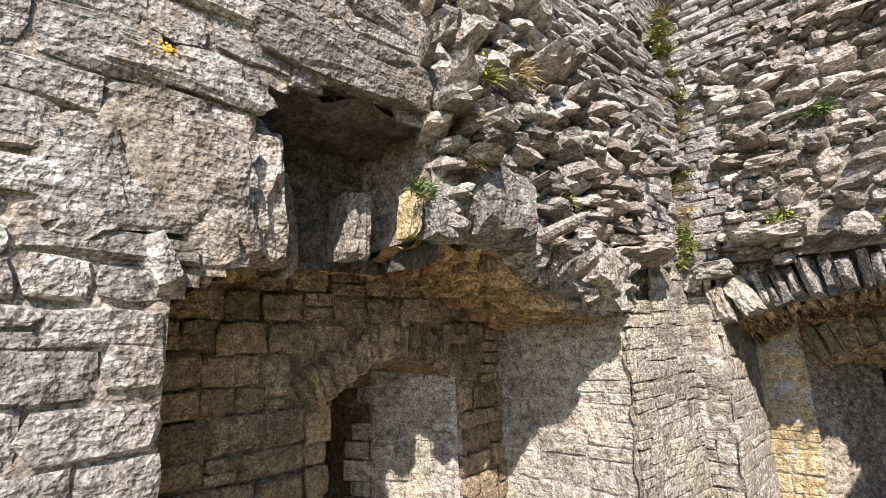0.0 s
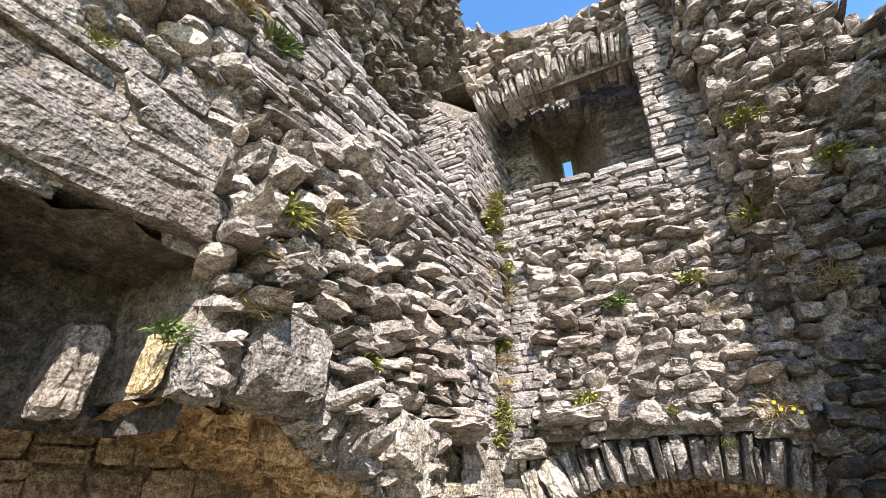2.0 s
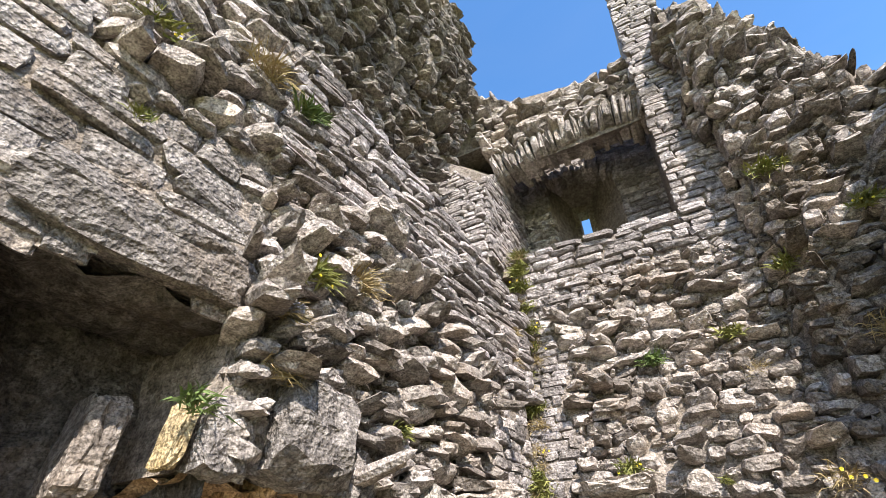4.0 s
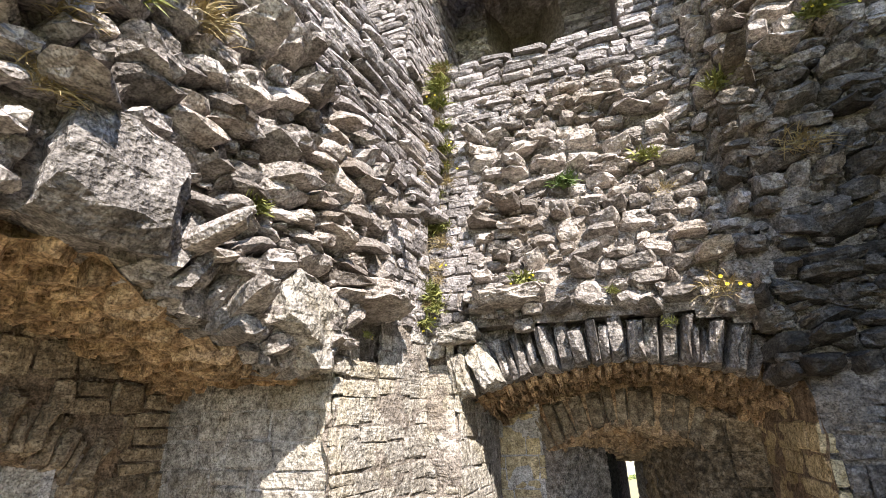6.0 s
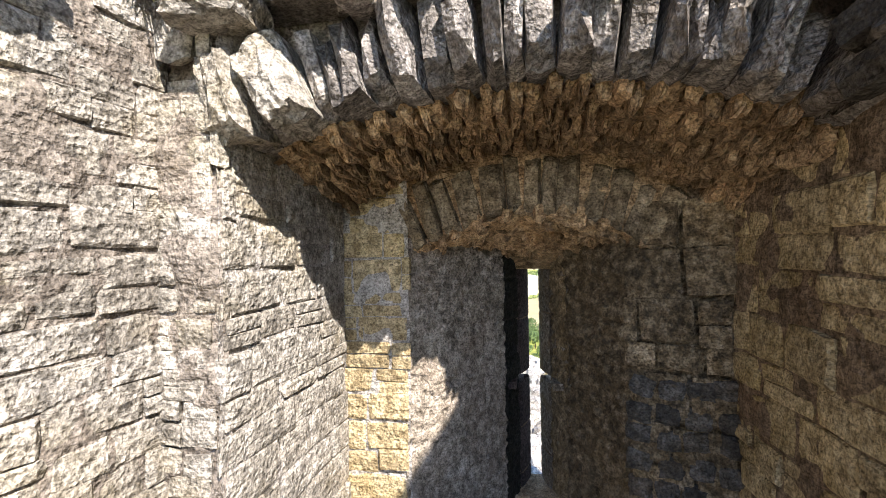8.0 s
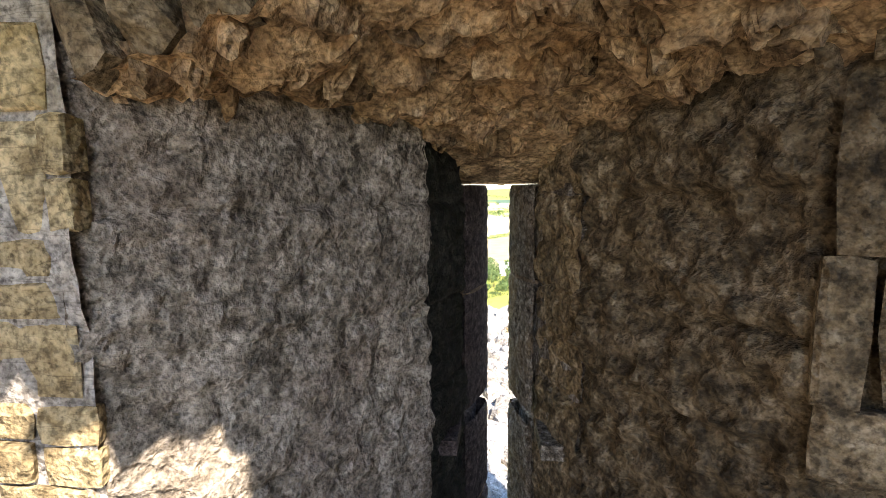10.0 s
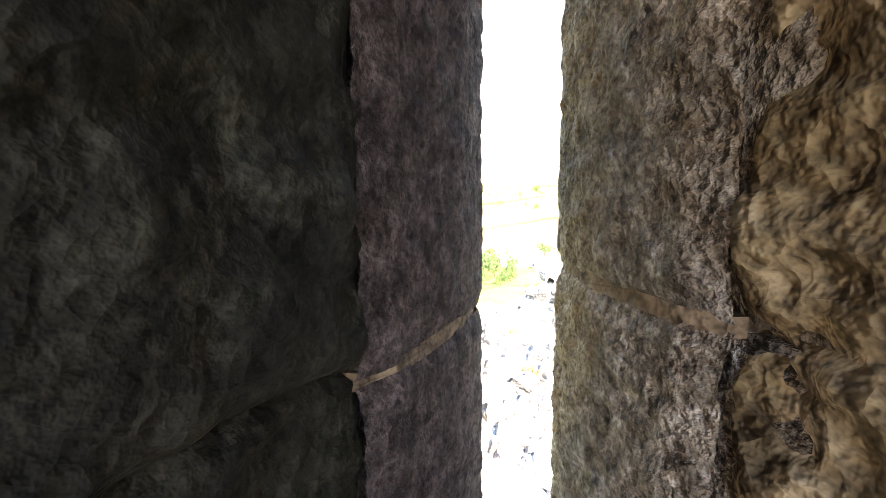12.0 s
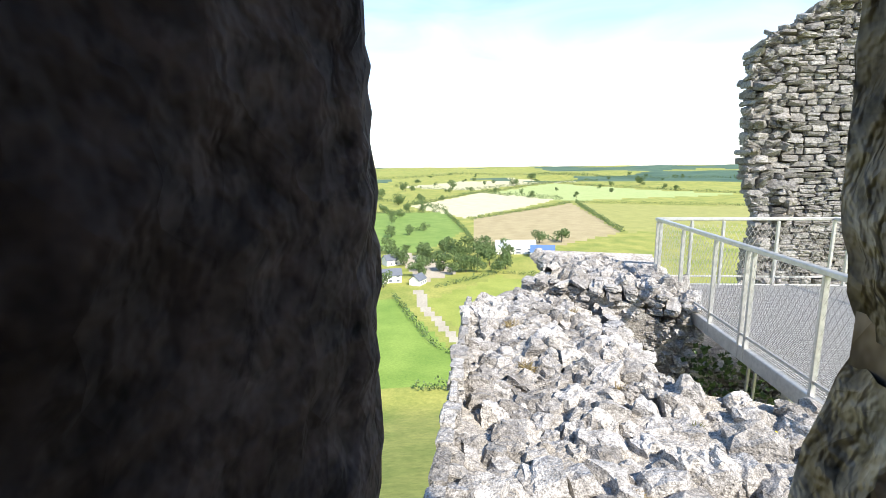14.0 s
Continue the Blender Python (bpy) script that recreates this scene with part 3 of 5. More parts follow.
FK = Face((-2.5, -6.2), (0, 1), (1, 0))
door_arch = curve([(1.70, 1.58), (1.85, 1.68), (2.0, 1.76), (2.2, 1.81), (2.45, 1.79), (2.65, 1.70), (2.80, 1.6)])


def in_door(u, v):
    return 1.70 < u < 2.80 and v < door_arch(u)


back = Build()
back.prism([(-2.55, -6.2), (-2.55, -4.5), (-3.1, -4.5), (-3.1, -6.2)], -1.2, 2.9)
back.prism([(-2.55, -3.4), (-2.55, -2.7), (-3.1, -2.7), (-3.1, -3.4)], -1.2, 2.9)
dc = [1.70, 1.85, 2.0, 2.2, 2.45, 2.65, 2.80]
for a, b in zip(dc, dc[1:]):
    back.prism([(-2.55, -6.2 + a), (-2.55, -6.2 + b), (-3.1, -6.2 + b), (-3.1, -6.2 + a)], [door_arch(a), door_arch(b), door_arch(b) - 0.08, door_arch(a) - 0.08], 2.9)
back.prism([(-4.3, -6.2), (-4.3, -2.7), (-4.7, -2.7), (-4.7, -6.2)], -1.2, 2.9)
back.prism([(-3.08, -6.2), (-3.08, -4.5), (-4.35, -4.5), (-4.35, -6.2)], -1.2, 2.9)
back.prism([(-3.08, -3.75), (-3.08, -2.7), (-4.35, -2.7), (-4.35, -3.75)], -1.2, 2.9)
back.prism([(-3.08, -4.55), (-3.08, -3.7), (-4.35, -3.7), (-4.35, -4.55)], 1.6, 2.9)
back.sheet(FK.skin(-0.01), 0.3, 3.4, -0.6, 2.5, 0.05, 0.03, lambda u, v: not in_door(u, v))
wall_k = back.make("wall_recess_back", MORTAR_BROWN, kind="structure")
ring_out = lambda u: door_arch(u) + 0.27 if 1.5 < u < 3.0 else -9
lay(FK, wall_k, courses(rng, 0.4, 3.4, -0.3, 2.45, (0.1, 0.19), (0.15, 0.36), (0.018, 0.04), lambda u, v: not in_door(u, v) and not (1.45 < u < 3.05 and 1.5 < v < ring_out(min(max(u, 1.71), 2.79)) + 0.02), "block", 0.002, 0.012, 1.2), INNER, (2.0, 1.7), rng)
arch_ring(rng, FK, wall_k, 1.56, 2.94, lambda u: door_arch(u) + (0 if 1.7 < u < 2.8 else -0.04), (0.22, 0.3), (0.05, 0.085), (0.2, 0.3), INNER, lambda u: (2.25 - u) * 38, 0.04)
# lit reveal inside the door
FD = Face((-3.06, -3.72), (0.86, 0.42), (0.42, -0.86))
reveal = Build()
reveal.prism([(-3.1, -3.72), (-2.5, -3.42), (-2.5, -3.3), (-3.1, -3.3)], -1.2, 1.75)
reveal.sheet(FD.skin(0.0), -0.02, 0.66, -0.6, 1.7, 0.05, 0.02)
wall_d = reveal.make("wall_door_reveal", MORTAR_PALE, kind="structure")
lay(FD, wall_d, courses(rng, 0.0, 0.64, -0.3, 1.7, (0.09, 0.17), (0.14, 0.3), (0.012, 0.028), lambda u, v: u < 0.63, "dressed", 0.005, 0.008, 0.8), PALE, (0.3, 1.2), rng, name="dressed_stone")

# far wall with the loop's embrasure
def lean_b(u, v):
    if u > 0.85:
        return 0.06 - 0.36 * max(0.0, 1 - (u - 0.85) / 0.25) * max(0.0, min(1.0, (v - 2.55) / 1.0))
    back = 0.06 * max(0.0, min(1.0, (2.62 - v) / 0.2)) if u > -0.98 and v > 1.9 else 0.0
    return -back - 0.30 * max(0.0, min(1.0, (v - 2.55) / 1.0))


FB = Face((0, -1.9), (1, 0), (0, -1), lean_b)
arch_b = curve([(-1.02, 1.93), (-0.9, 2.0), (-0.77, 2.05), (-0.52, 2.1), (-0.24, 2.14), (0.02, 2.17), (0.45, 2.12), (0.71, 2.05), (0.92, 1.95), (0.97, 1.86)])
inner_arch = curve([(-0.62, 1.58), (-0.5, 1.63), (-0.33, 1.70), (-0.16, 1.755), (0.0, 1.77), (0.18, 1.745), (0.37, 1.68), (0.54, 1.6), (0.62, 1.55)])
outer_ring = curve([(-1.0, 1.82), (-0.58, 1.98), (-0.32, 2.07), (-0.08, 2.13), (0.18, 2.11), (0.46, 2.04), (0.77, 1.87), (0.95, 1.75)])


def in_arch_b(u, v):
    return -1.0 < u < 0.96 and v < arch_b(u)


def in_socket_b(u, v):
    return (-0.92 < u < -0.62 and 2.3 < v < 2.52) or (-1.24 < u < -1.02 and 2.12 < v < 2.32)


far = Build()
far.prism([(-1.3, -1.84), (-1.06, -1.84), (-1.06, 0.0), (-1.3, 0.0)], -1.2, 2.4)
bc = [-1.06, -0.9, -0.77, -0.52, -0.24, 0.02, 0.45, 0.71, 0.92, 1.0]
for a, b in zip(bc, bc[1:]):
    y = -1.66
    far.prism([(a, y), (b, y), (b, -0.92), (a, -0.92)], [arch_b(a) + 0.03, arch_b(b) + 0.03, outer_ring(b) + 0.03, outer_ring(a) + 0.03], 2.5)
far.prism([(-1.3, -1.84), (1.0, -1.84), (1.0, 0.0), (-1.3, 0.0)], 2.45, 2.75)
far.prism([(-1.3, -1.70), (1.0, -1.70), (1.0, 0.0), (-1.3, 0.0)], 2.7, 3.15)
far.prism([(-1.3, -1.54), (1.0, -1.54), (1.0, 0.0), (-1.3, 0.0)], 3.1, 4.93)
for a, b, h in ((1.0, 1.5, 7.6), (1.5, 1.85, 6.6), (1.85, 2.1, 5.75), (2.1, 2.6, 5.35)):
    far.prism([(a, -1.9), (b, -1.9), (b, -1.4), (a, -1.4)], -1.2, h)
top_c = curve([(0.9, 7.8), (1.4, 7.3), (1.75, 6.5), (1.95, 5.8), (2.2, 5.4), (2.6, 5.3)])
far.sheet(FB.skin(-0.004), -1.3, 0.95, -0.6, 4.93, 0.05, 0.05, lambda u, v: not (-1.0 < u < 0.96 and v < arch_b(u) + 0.31) and not in_socket_b(u, v))
far.sheet(FB.skin(-0.01), 0.95, 2.5, -0.6, 7.8, 0.05, 0.09, lambda u, v: v < top_c(u), 3.0)
wall_b = far.make("wall_north", MORTAR, kind="structure")
lay(FB, wall_b, courses(rng, -1.27, -0.98, -0.3, 2.4, (0.07, 0.17), (0.09, 0.2), (0.01, 0.022), lambda u, v: -1.28 < u < -1.035 and not in_socket_b(u, v), "block", 0.002, 0.014, 1.2), PALE, (-1.1, 1.6), rng, name="dressed_stone")
lay(FB, wall_b, courses(rng, -1.27, -0.8, 2.4, 4.5, (0.05, 0.095), (0.1, 0.3), (0.02, 0.055), lambda u, v: -1.28 < u < -0.9 + 0.08 * math.sin(v * 9) and not in_socket_b(u, v), "block", 0.004, 0.012, 2.5), THIN, (-1.1, 2.9), rng)
edge_shade = lambda v: 0.88 + 0.1 * math.sin(v * 5)
lay(FB, wall_b, courses(rng, -1.25, 1.0, 2.4, 4.6, (0.055, 0.115), (0.11, 0.28), (0.06, 0.16), lambda u, v: -0.9 + 0.08 * math.sin(v * 9) < u < edge_shade(v) and v > arch_b(u) + 0.3 and v > 2.36 and v < 4.35 + 0.2 * math.sin(u * 3 + 1) and not in_socket_b(u, v), "rubble", 0.0, 0.025, 8, 0.015, 0.08), RUBBLE, (-0.2, 2.9), rng)
lay(FB, wall_b, courses(rng, -1.25, 0.95, 4.2, 4.93, (0.05, 0.095), (0.13, 0.4), (0.035, 0.075), lambda u, v: -1.27 < u < 0.92 and v >= 4.35 + 0.2 * math.sin(u * 3 + 1), "block", 0.01, 0.01, 2.0), THIN, (0, 4.8), rng)
# east rubble: shade put in as darker stone, band by band downward
east_rubble = courses(rng, 0.9, 2.5, 2.0, 7.8, (0.07, 0.15), (0.11, 0.3), (0.07, 0.19), lambda u, v: u >= edge_shade(v) and 2.0 < v < top_c(u) - 0.03, "rubble", 0.006, 0.03, 10, 0.02, 0.05)
shade_line = lambda u: 2.6 + 0.9 * min(1.0, max(0.0, (u - 0.9) / 0.6)) + 0.15 * math.sin(u * 9)
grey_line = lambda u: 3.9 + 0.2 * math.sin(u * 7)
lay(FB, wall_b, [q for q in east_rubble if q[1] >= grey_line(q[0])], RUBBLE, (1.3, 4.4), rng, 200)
lay(FB, wall_b, [q for q in east_rubble if shade_line(q[0]) <= q[1] < grey_line(q[0])], SHADY, (1.1, 3.2), rng, 200)
lay(FB, wall_b, [q for q in east_rubble if q[1] < shade_line(q[0])], DARK_SHADED, (1.1, 2.6), rng, 120)
lay(FB, wall_b, courses(rng, 0.97, 2.4, -0.3, 2.05, (0.11, 0.2), (0.16, 0.4), (0.03, 0.06), lambda u, v: u > 1.0 and v < 2.05, "block", 0.014, 0.01, 1.5), SHADY, (1.2, 1.6), rng)
lay(FB, wall_b, courses(rng, -1.25, 1.0, 2.4, 4.5, (0.03, 0.06), (0.04, 0.11), (0.03, 0.075), lambda u, v: -0.9 < u < edge_shade(v) and v > arch_b(u) + 0.36 and not in_socket_b(u, v), "rubble", 0.0, 0.02, 14, 0.0, 0.6), RUBBLE, (0, 3), rng, 0, "chip")
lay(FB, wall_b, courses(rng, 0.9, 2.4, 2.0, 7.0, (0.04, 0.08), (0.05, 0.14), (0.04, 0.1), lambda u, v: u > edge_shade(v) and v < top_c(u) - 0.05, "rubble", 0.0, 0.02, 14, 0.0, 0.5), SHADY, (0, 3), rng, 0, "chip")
arch_ring(rng, FB, wall_b, -0.98, 0.72, arch_b, (0.27, 0.36), (0.045, 0.1), (0.35, 0.6), GREY, lambda u: (0.0 - u) * 27, -0.01)
arch_ring(rng, FB, wall_b, 0.72, 0.99, arch_b, (0.3, 0.4), (0.06, 0.1), (0.35, 0.6), GREY, lambda u: (0.0 - u) * 27, -0.12)

# embrasure: barrel ceiling of slabs, jambs, splays, inner arch
barrel = Build()


def soffit_b(s, t):
    return Vector((s, -1.60 + t * 0.72, arch_b(s) * (1 - t) + outer_ring(s) * t)), Vector((0, 0, -1))


barrel.sheet(lambda s, t: soffit_b(s, t), -1.0, 0.95, 0.0, 1.0, 0.03, 0.035, None, 7.0, True)
ceiling_e = barrel.make("ceiling_embrasure", SOFFIT, kind="structure")
slabs = Build()
for row in range(5):
    x = -0.97
    while x < 0.93:
        w = rng.uniform(0.035, 0.08)
        p = soffit_b(x + w / 2, (row + rng.uniform(0.3, 0.7)) / 5)[0]
        v, f = KINDS["slab"][1][rng.randrange(14)]
        m = Matrix.Translation(p + Vector((0, 0, rng.uniform(0.02, 0.055)))) @ Euler((math.pi + rng.gauss(0, 0.06), radians(x * 20) + rng.gauss(0, 0.08), rng.gauss(0, 0.06))).to_matrix().to_4x4() @ Matrix.Diagonal((w * 0.9, rng.uniform(0.18, 0.3), rng.uniform(0.06, 0.09), 1))
        slabs.add((np.array(m)[:3, :3] @ v.T).T + np.array(m)[:3, 3], f)
        x += w
slabs.make("soffit_slabs", SOFFIT, ceiling_e, kind="stuff")

FEL = Face((-1.02, -1.9), (0.02, 1), (1, -0.02))
left = Build()
left.prism([(-1.06, -1.86), (-1.05, -0.86), (-1.3, -0.86), (-1.3, -1.86)], -1.2, 2.2)
left.sheet(FEL.skin(0.004), -0.014, 1.02, -0.6, 2.05, 0.04, 0.014)
wall_el = left.make("wall_embrasure_left", MORTAR_PALE, kind="structure")
lay(FEL, wall_el, courses(rng, 0.0, 1.0, -0.3, 2.0, (0.11, 0.2), (0.16, 0.36), (0.012, 0.026), lambda u, v: -0.01 < u < 0.98, "dressed", 0.005, 0.008, 0.9), PALE, (0.5, 1.2), rng, name="dressed_stone")
FEB = Face((-1.02, -0.9), (1, 0), (0, -1))
bl = Build()
bl.prism([(-1.3, -0.87), (-0.66, -0.87), (-0.27, -0.42), (-0.27, -0.1), (-1.3, -0.1)], -1.2, 2.3)
bl.sheet(FEB.skin(0.005), -0.02, 0.38, -0.6, 1.98, 0.04, 0.02)
wall_eb = bl.make("wall_embrasure_back", MORTAR_PALE, kind="structure")
lay(FEB, wall_eb, courses(rng, 0.0, 0.4, -0.3, 1.95, (0.12, 0.2), (0.2, 0.36), (0.01, 0.024), lambda u, v: 0.0 < u < 0.38, "dressed", 0.005, 0.008, 0.8), OCHRE, (0.2, 1.2), rng, name="dressed_stone")
FER = Face((0.97, -1.9), (-0.06, 1), (-1, -0.06))
right = Build()
right.prism([(1.01, -1.86), (0.95, -0.9), (1.3, -0.9), (1.3, -1.86)], -1.2, 2.2)
right.prism([(0.93, -0.93), (0.5, -0.77), (0.29, -0.42), (0.29, -0.1), (1.3, -0.1), (1.3, -0.93)], -1.2, 2.3)
right.sheet(FER.skin(0.014), -0.09, 1.0, -0.6, 2.0, 0.04, 0.025, None, 5.0, True)
wall_er = right.make("wall_embrasure_right", MORTAR_BROWN, kind="structure")
lay(FER, wall_er, courses(rng, -0.09, 0.97, -0.3, 1.95, (0.11, 0.2), (0.18, 0.4), (0.015, 0.035), lambda u, v: -0.08 < u < 0.96, "dressed", 0.006, 0.008, 1.0), OCHRE, (0.5, 1.2), rng, name="dressed_stone")

FEQ = Face((0.93, -0.985), (-0.958, 0.287), (-0.287, -0.958))
lay(FEQ, wall_er, courses(rng, 0.0, 0.52, -0.3, 1.75, (0.13, 0.24), (0.2, 0.42), (0.014, 0.026), lambda u, v: 0.02 < u < 0.5, "dressed", 0.008, 0.01, 1.6), SPLAY_R, (0.3, 1.2), rng, name="dressed_stone")

# relieving arch over the loop and the lumpy stone under it
FI = Face((0, -0.86), (1, 0), (0, -1))
lintel = Build()
ic = [-1.0, -0.62, -0.5, -0.33, -0.16, 0.0, 0.18, 0.37, 0.54, 0.62, 0.95]
for a, b in zip(ic, ic[1:]):
    lintel.prism([(a, -0.82), (b, -0.82), (b, -0.1), (a, -0.1)], [inner_arch(a), inner_arch(b), 1.46, 1.46], 2.4)
lintel.sheet(FI.skin(0.0), -1.0, 0.95, 1.55, 2.2, 0.03, 0.03, lambda u, v: v > inner_arch(u))
lintel.sheet(lambda s, t: (Vector((s, -0.9 + t, inner_arch(s) * (1 - t / 0.8) + 1.478 * t / 0.8)), Vector((0, 0.3, -1))), -0.62, 0.62, 0.0, 0.8, 0.018, 0.04, None, 13.0, True)
lintel_ob = lintel.make("wall_over_loop", SOFFIT, kind="structure")
arch_ring(rng, FI, lintel_ob, -0.60, 0.80, lambda u: inner_arch(u) if u < 0.6 else 1.6 - (u - 0.6) * 0.5, (0.28, 0.34), (0.075, 0.12), (0.14, 0.22), INNER, lambda u: (0.02 - u) * 42, 0.06)

ragged = Build()
for _ in range(120):
    a, t = rng.uniform(-0.56, 0.56), rng.uniform(0.02, 0.6)
    c = Vector((a, -0.9 + t, inner_arch(a) * (1 - t / 0.8) + 1.478 * t / 0.8 + 0.02))
    v, f = KINDS["rubble"][1][rng.randrange(14)]
    m = Matrix.Translation(c) @ Euler((math.pi + rng.gauss(0.2, 0.25), rng.gauss(0, 0.25), rng.uniform(0, 6.28))).to_matrix().to_4x4() @ Matrix.Diagonal((rng.uniform(0.05, 0.12), rng.uniform(0.03, 0.07), rng.uniform(0.025, 0.06), 1))
    ragged.add((np.array(m)[:3, :3] @ v.T).T + np.array(m)[:3, 3], f)
ragged.make("core_rubble", SOFFIT, lintel_ob, kind="stuff")

# splayed sides and the narrow throat of the loop
def splay(name, points, z0, z1, material, rough, step, flip, joints=(), deep=0.012, uneven=0.008):
    """A rough upright surface over a broken line in plan, its courses uneven and its joints sunk."""
    b = Build()
    lengths = [0.0]
    for p, q in zip(points, points[1:]):
        lengths.append(lengths[-1] + math.hypot(q[0] - p[0], q[1] - p[1]))
    xs, ys = curve(list(zip(lengths, [p[0] for p in points]))), curve(list(zip(lengths, [p[1] for p in points])))
    side = 1 if points[0][0] > 0 else -1
    out = Vector((-side, -0.4, 0)).normalized()

    def at(s, t):
        p = Vector((xs(s), ys(s), t))
        k = 0.0
        for i, j in enumerate(joints):
            zj = j + 0.018 * noise.noise(Vector((s * 7, j * 9, 1.3)))
            k -= deep * max(0.0, 1 - abs(t - zj) / (0.012 + 0.008 * noise.noise(p * 12)))
            k += uneven * (1 if i % 2 else -1) * (1 if t > zj else 0)
        lump = noise.fractal(p * 7.0, 1.0, 2.0, 3) * rough * 0.9
        return p + out * (k + lump), out

    b.sheet(at, 0, lengths[-1], z0, z1, step, rough, None, 23.0, flip)
    return b.make(name, material, kind="structure", smooth=True)


LEFT_SPLAY = [(-0.665, -0.912), (-0.52, -0.79), (-0.17, -0.40)]
RIGHT_SPLAY = [(0.93, -0.97), (0.43, -0.82), (0.36, -0.70), (0.19, -0.40)]
splay("trim_splay_left", LEFT_SPLAY, -0.3, 1.66, SPLAY_L, 0.014, 0.011, False, (0.86, 1.16, 1.4))
splay("trim_splay_right", RIGHT_SPLAY, -0.3, 1.66, SPLAY_R, 0.024, 0.011, True, (0.78, 1.02, 1.21, 1.43), 0.016, 0.012)
splay("trim_inner_left", [(-0.172, -0.405), (-0.14, -0.33), (-0.1, -0.19), (-0.13, -0.15)], -0.3, 1.64, ALGAE_SHADED, 0.011, 0.006, False, (0.92, 1.145, 1.4), 0.014, 0.01)
splay("trim_inner_right", [(0.192, -0.405), (0.15, -0.31), (0.105, -0.19), (0.13, -0.15)], -0.3, 1.64, SPLAY_R, 0.012, 0.006, True, (0.9, 1.175, 1.42), 0.012, 0.008)


def loop_side(name, side, z0, z1, material, short=0.0, proud=0.0):
    """One dressed stone of the loop's side: a solid block with a rounded, pitted arris."""
    b = Build()
    if short:
        b.prism([(side * 0.112, -0.36), (side * 0.106, 0.016), (side * 0.6, 0.016), (side * 0.6, -0.36)], z0, z1)
        return b.make(name, material, kind="structure")
    line = [(-0.10, -0.190), (-0.082, -0.165), (-0.060, -0.10), (-0.046, -0.055), (-0.0375, -0.02), (-0.0345, -0.008), (-0.038, 0.012), (-0.06, 0.02), (-0.3, 0.02)]
    lens = [0.0]
    for p, q in zip(line, line[1:]):
        lens.append(lens[-1] + math.hypot(q[0] - p[0], q[1] - p[1]))
    xs, ys = curve(list(zip(lens, [p[0] for p in line]))), curve(list(zip(lens, [p[1] for p in line])))

    def at(s, t):
        worn = 0.005 * max(0.0, 1 - min(t - z0, z1 - t) / 0.022) ** 2 - proud
        p = Vector((side * (-xs(s) + worn), ys(s), t))
        pit = 0.0011 * noise.noise(p * 230) + 0.0013 * noise.noise(p * 110)
        return p + Vector((-side, -0.3, 0)) * pit, Vector((-side, -0.3, 0))
    b.sheet(at, 0, 0.30, z0, z1, 0.0032, 0.0024 if side < 0 else 0.0034, None, 38.0, side > 0)
    solid = [(side * 0.115, -0.19), (side * 0.075, -0.02), (side * 0.075, 0.016), (side * 0.6, 0.016), (side * 0.6, -0.38), (side * 0.2, -0.38)]
    b.prism(solid, z0, z1)
    return b.make(name, material, kind="structure", smooth=True)


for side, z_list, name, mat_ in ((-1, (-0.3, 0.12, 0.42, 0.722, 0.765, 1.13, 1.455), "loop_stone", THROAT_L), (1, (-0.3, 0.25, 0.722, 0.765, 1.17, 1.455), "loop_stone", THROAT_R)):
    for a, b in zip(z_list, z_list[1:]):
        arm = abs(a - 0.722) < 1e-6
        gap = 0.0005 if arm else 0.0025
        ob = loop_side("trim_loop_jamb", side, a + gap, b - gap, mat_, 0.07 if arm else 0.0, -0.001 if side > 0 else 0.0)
        if not arm and a > 0 and abs(a - 0.765) > 1e-6:
            joint = Build().prism([(side * (0.0035 - x), y) for x, y in ((-0.10, -0.186), (-0.082, -0.163), (-0.060, -0.10), (-0.046, -0.055), (-0.0385, -0.015), (-0.04, 0.01), (-0.2, 0.012), (-0.2, -0.186))], a - 0.006, a + 0.006)
            joint.make("trim_loop_joint", MORTAR_BROWN, kind="structure")
cap = Build()
cap.prism([(-0.7, -0.10), (0.7, -0.10), (0.7, 0.016), (-0.7, 0.016)], 1.455, 2.3)
cap.prism([(-0.7, -0.30), (0.7, -0.30), (0.7, 0.016), (-0.7, 0.016)], -0.9, 0.03)
cap.sheet(lambda s, t: (Vector((s, -0.9 + t, 0.02 - 0.3 * (0.9 - t))), Vector((0, 0, 1))), -0.7, 0.6, 0.0, 0.9, 0.03, 0.02)
cap.make("trim_loop_sill", SOFFIT, kind="structure")

# outer face of the tower round the loop
shell = Build()
shell.prism([(-3.0, -0.1), (-0.28, -0.1), (-0.28, 0.012), (-3.0, 0.012)], -6, 5.0)
shell.prism([(0.28, -0.1), (1.0, -0.1), (1.0, 0.012), (0.28, 0.012)], -6, 5.0)
shell.prism([(1.0, -0.1), (1.0, 0.012), (2.6, -1.35), (2.6, -1.45)], -6, 5.2)
shell.prism([(-0.28, -0.1), (0.28, -0.1), (0.28, 0.012), (-0.28, 0.012)], 2.2, 5.0)
shell.prism([(-0.28, -0.1), (0.28, -0.1), (0.28, 0.012), (-0.28, 0.012)], -6, -0.25)
shell.make("wall_outer", GREY, kind="structure")
# unseen walls, added; the east ones sized to shade the far wall and embrasure
closing = Build()
closing.prism([(2.45, -1.9), (2.45, -4.1), (3.1, -4.1), (3.1, -1.9)], -1.2, 5.8)
closing.prism([(2.45, -4.1), (2.45, -6.4), (3.1, -6.4), (3.1, -4.1)], -1.2, 5.0)
closing.prism([(-2.2, -8.3), (3.0, -8.3), (3.0, -8.9), (-2.2, -8.9)], -1.2, 1.0)
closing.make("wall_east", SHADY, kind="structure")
floor_b = Build()
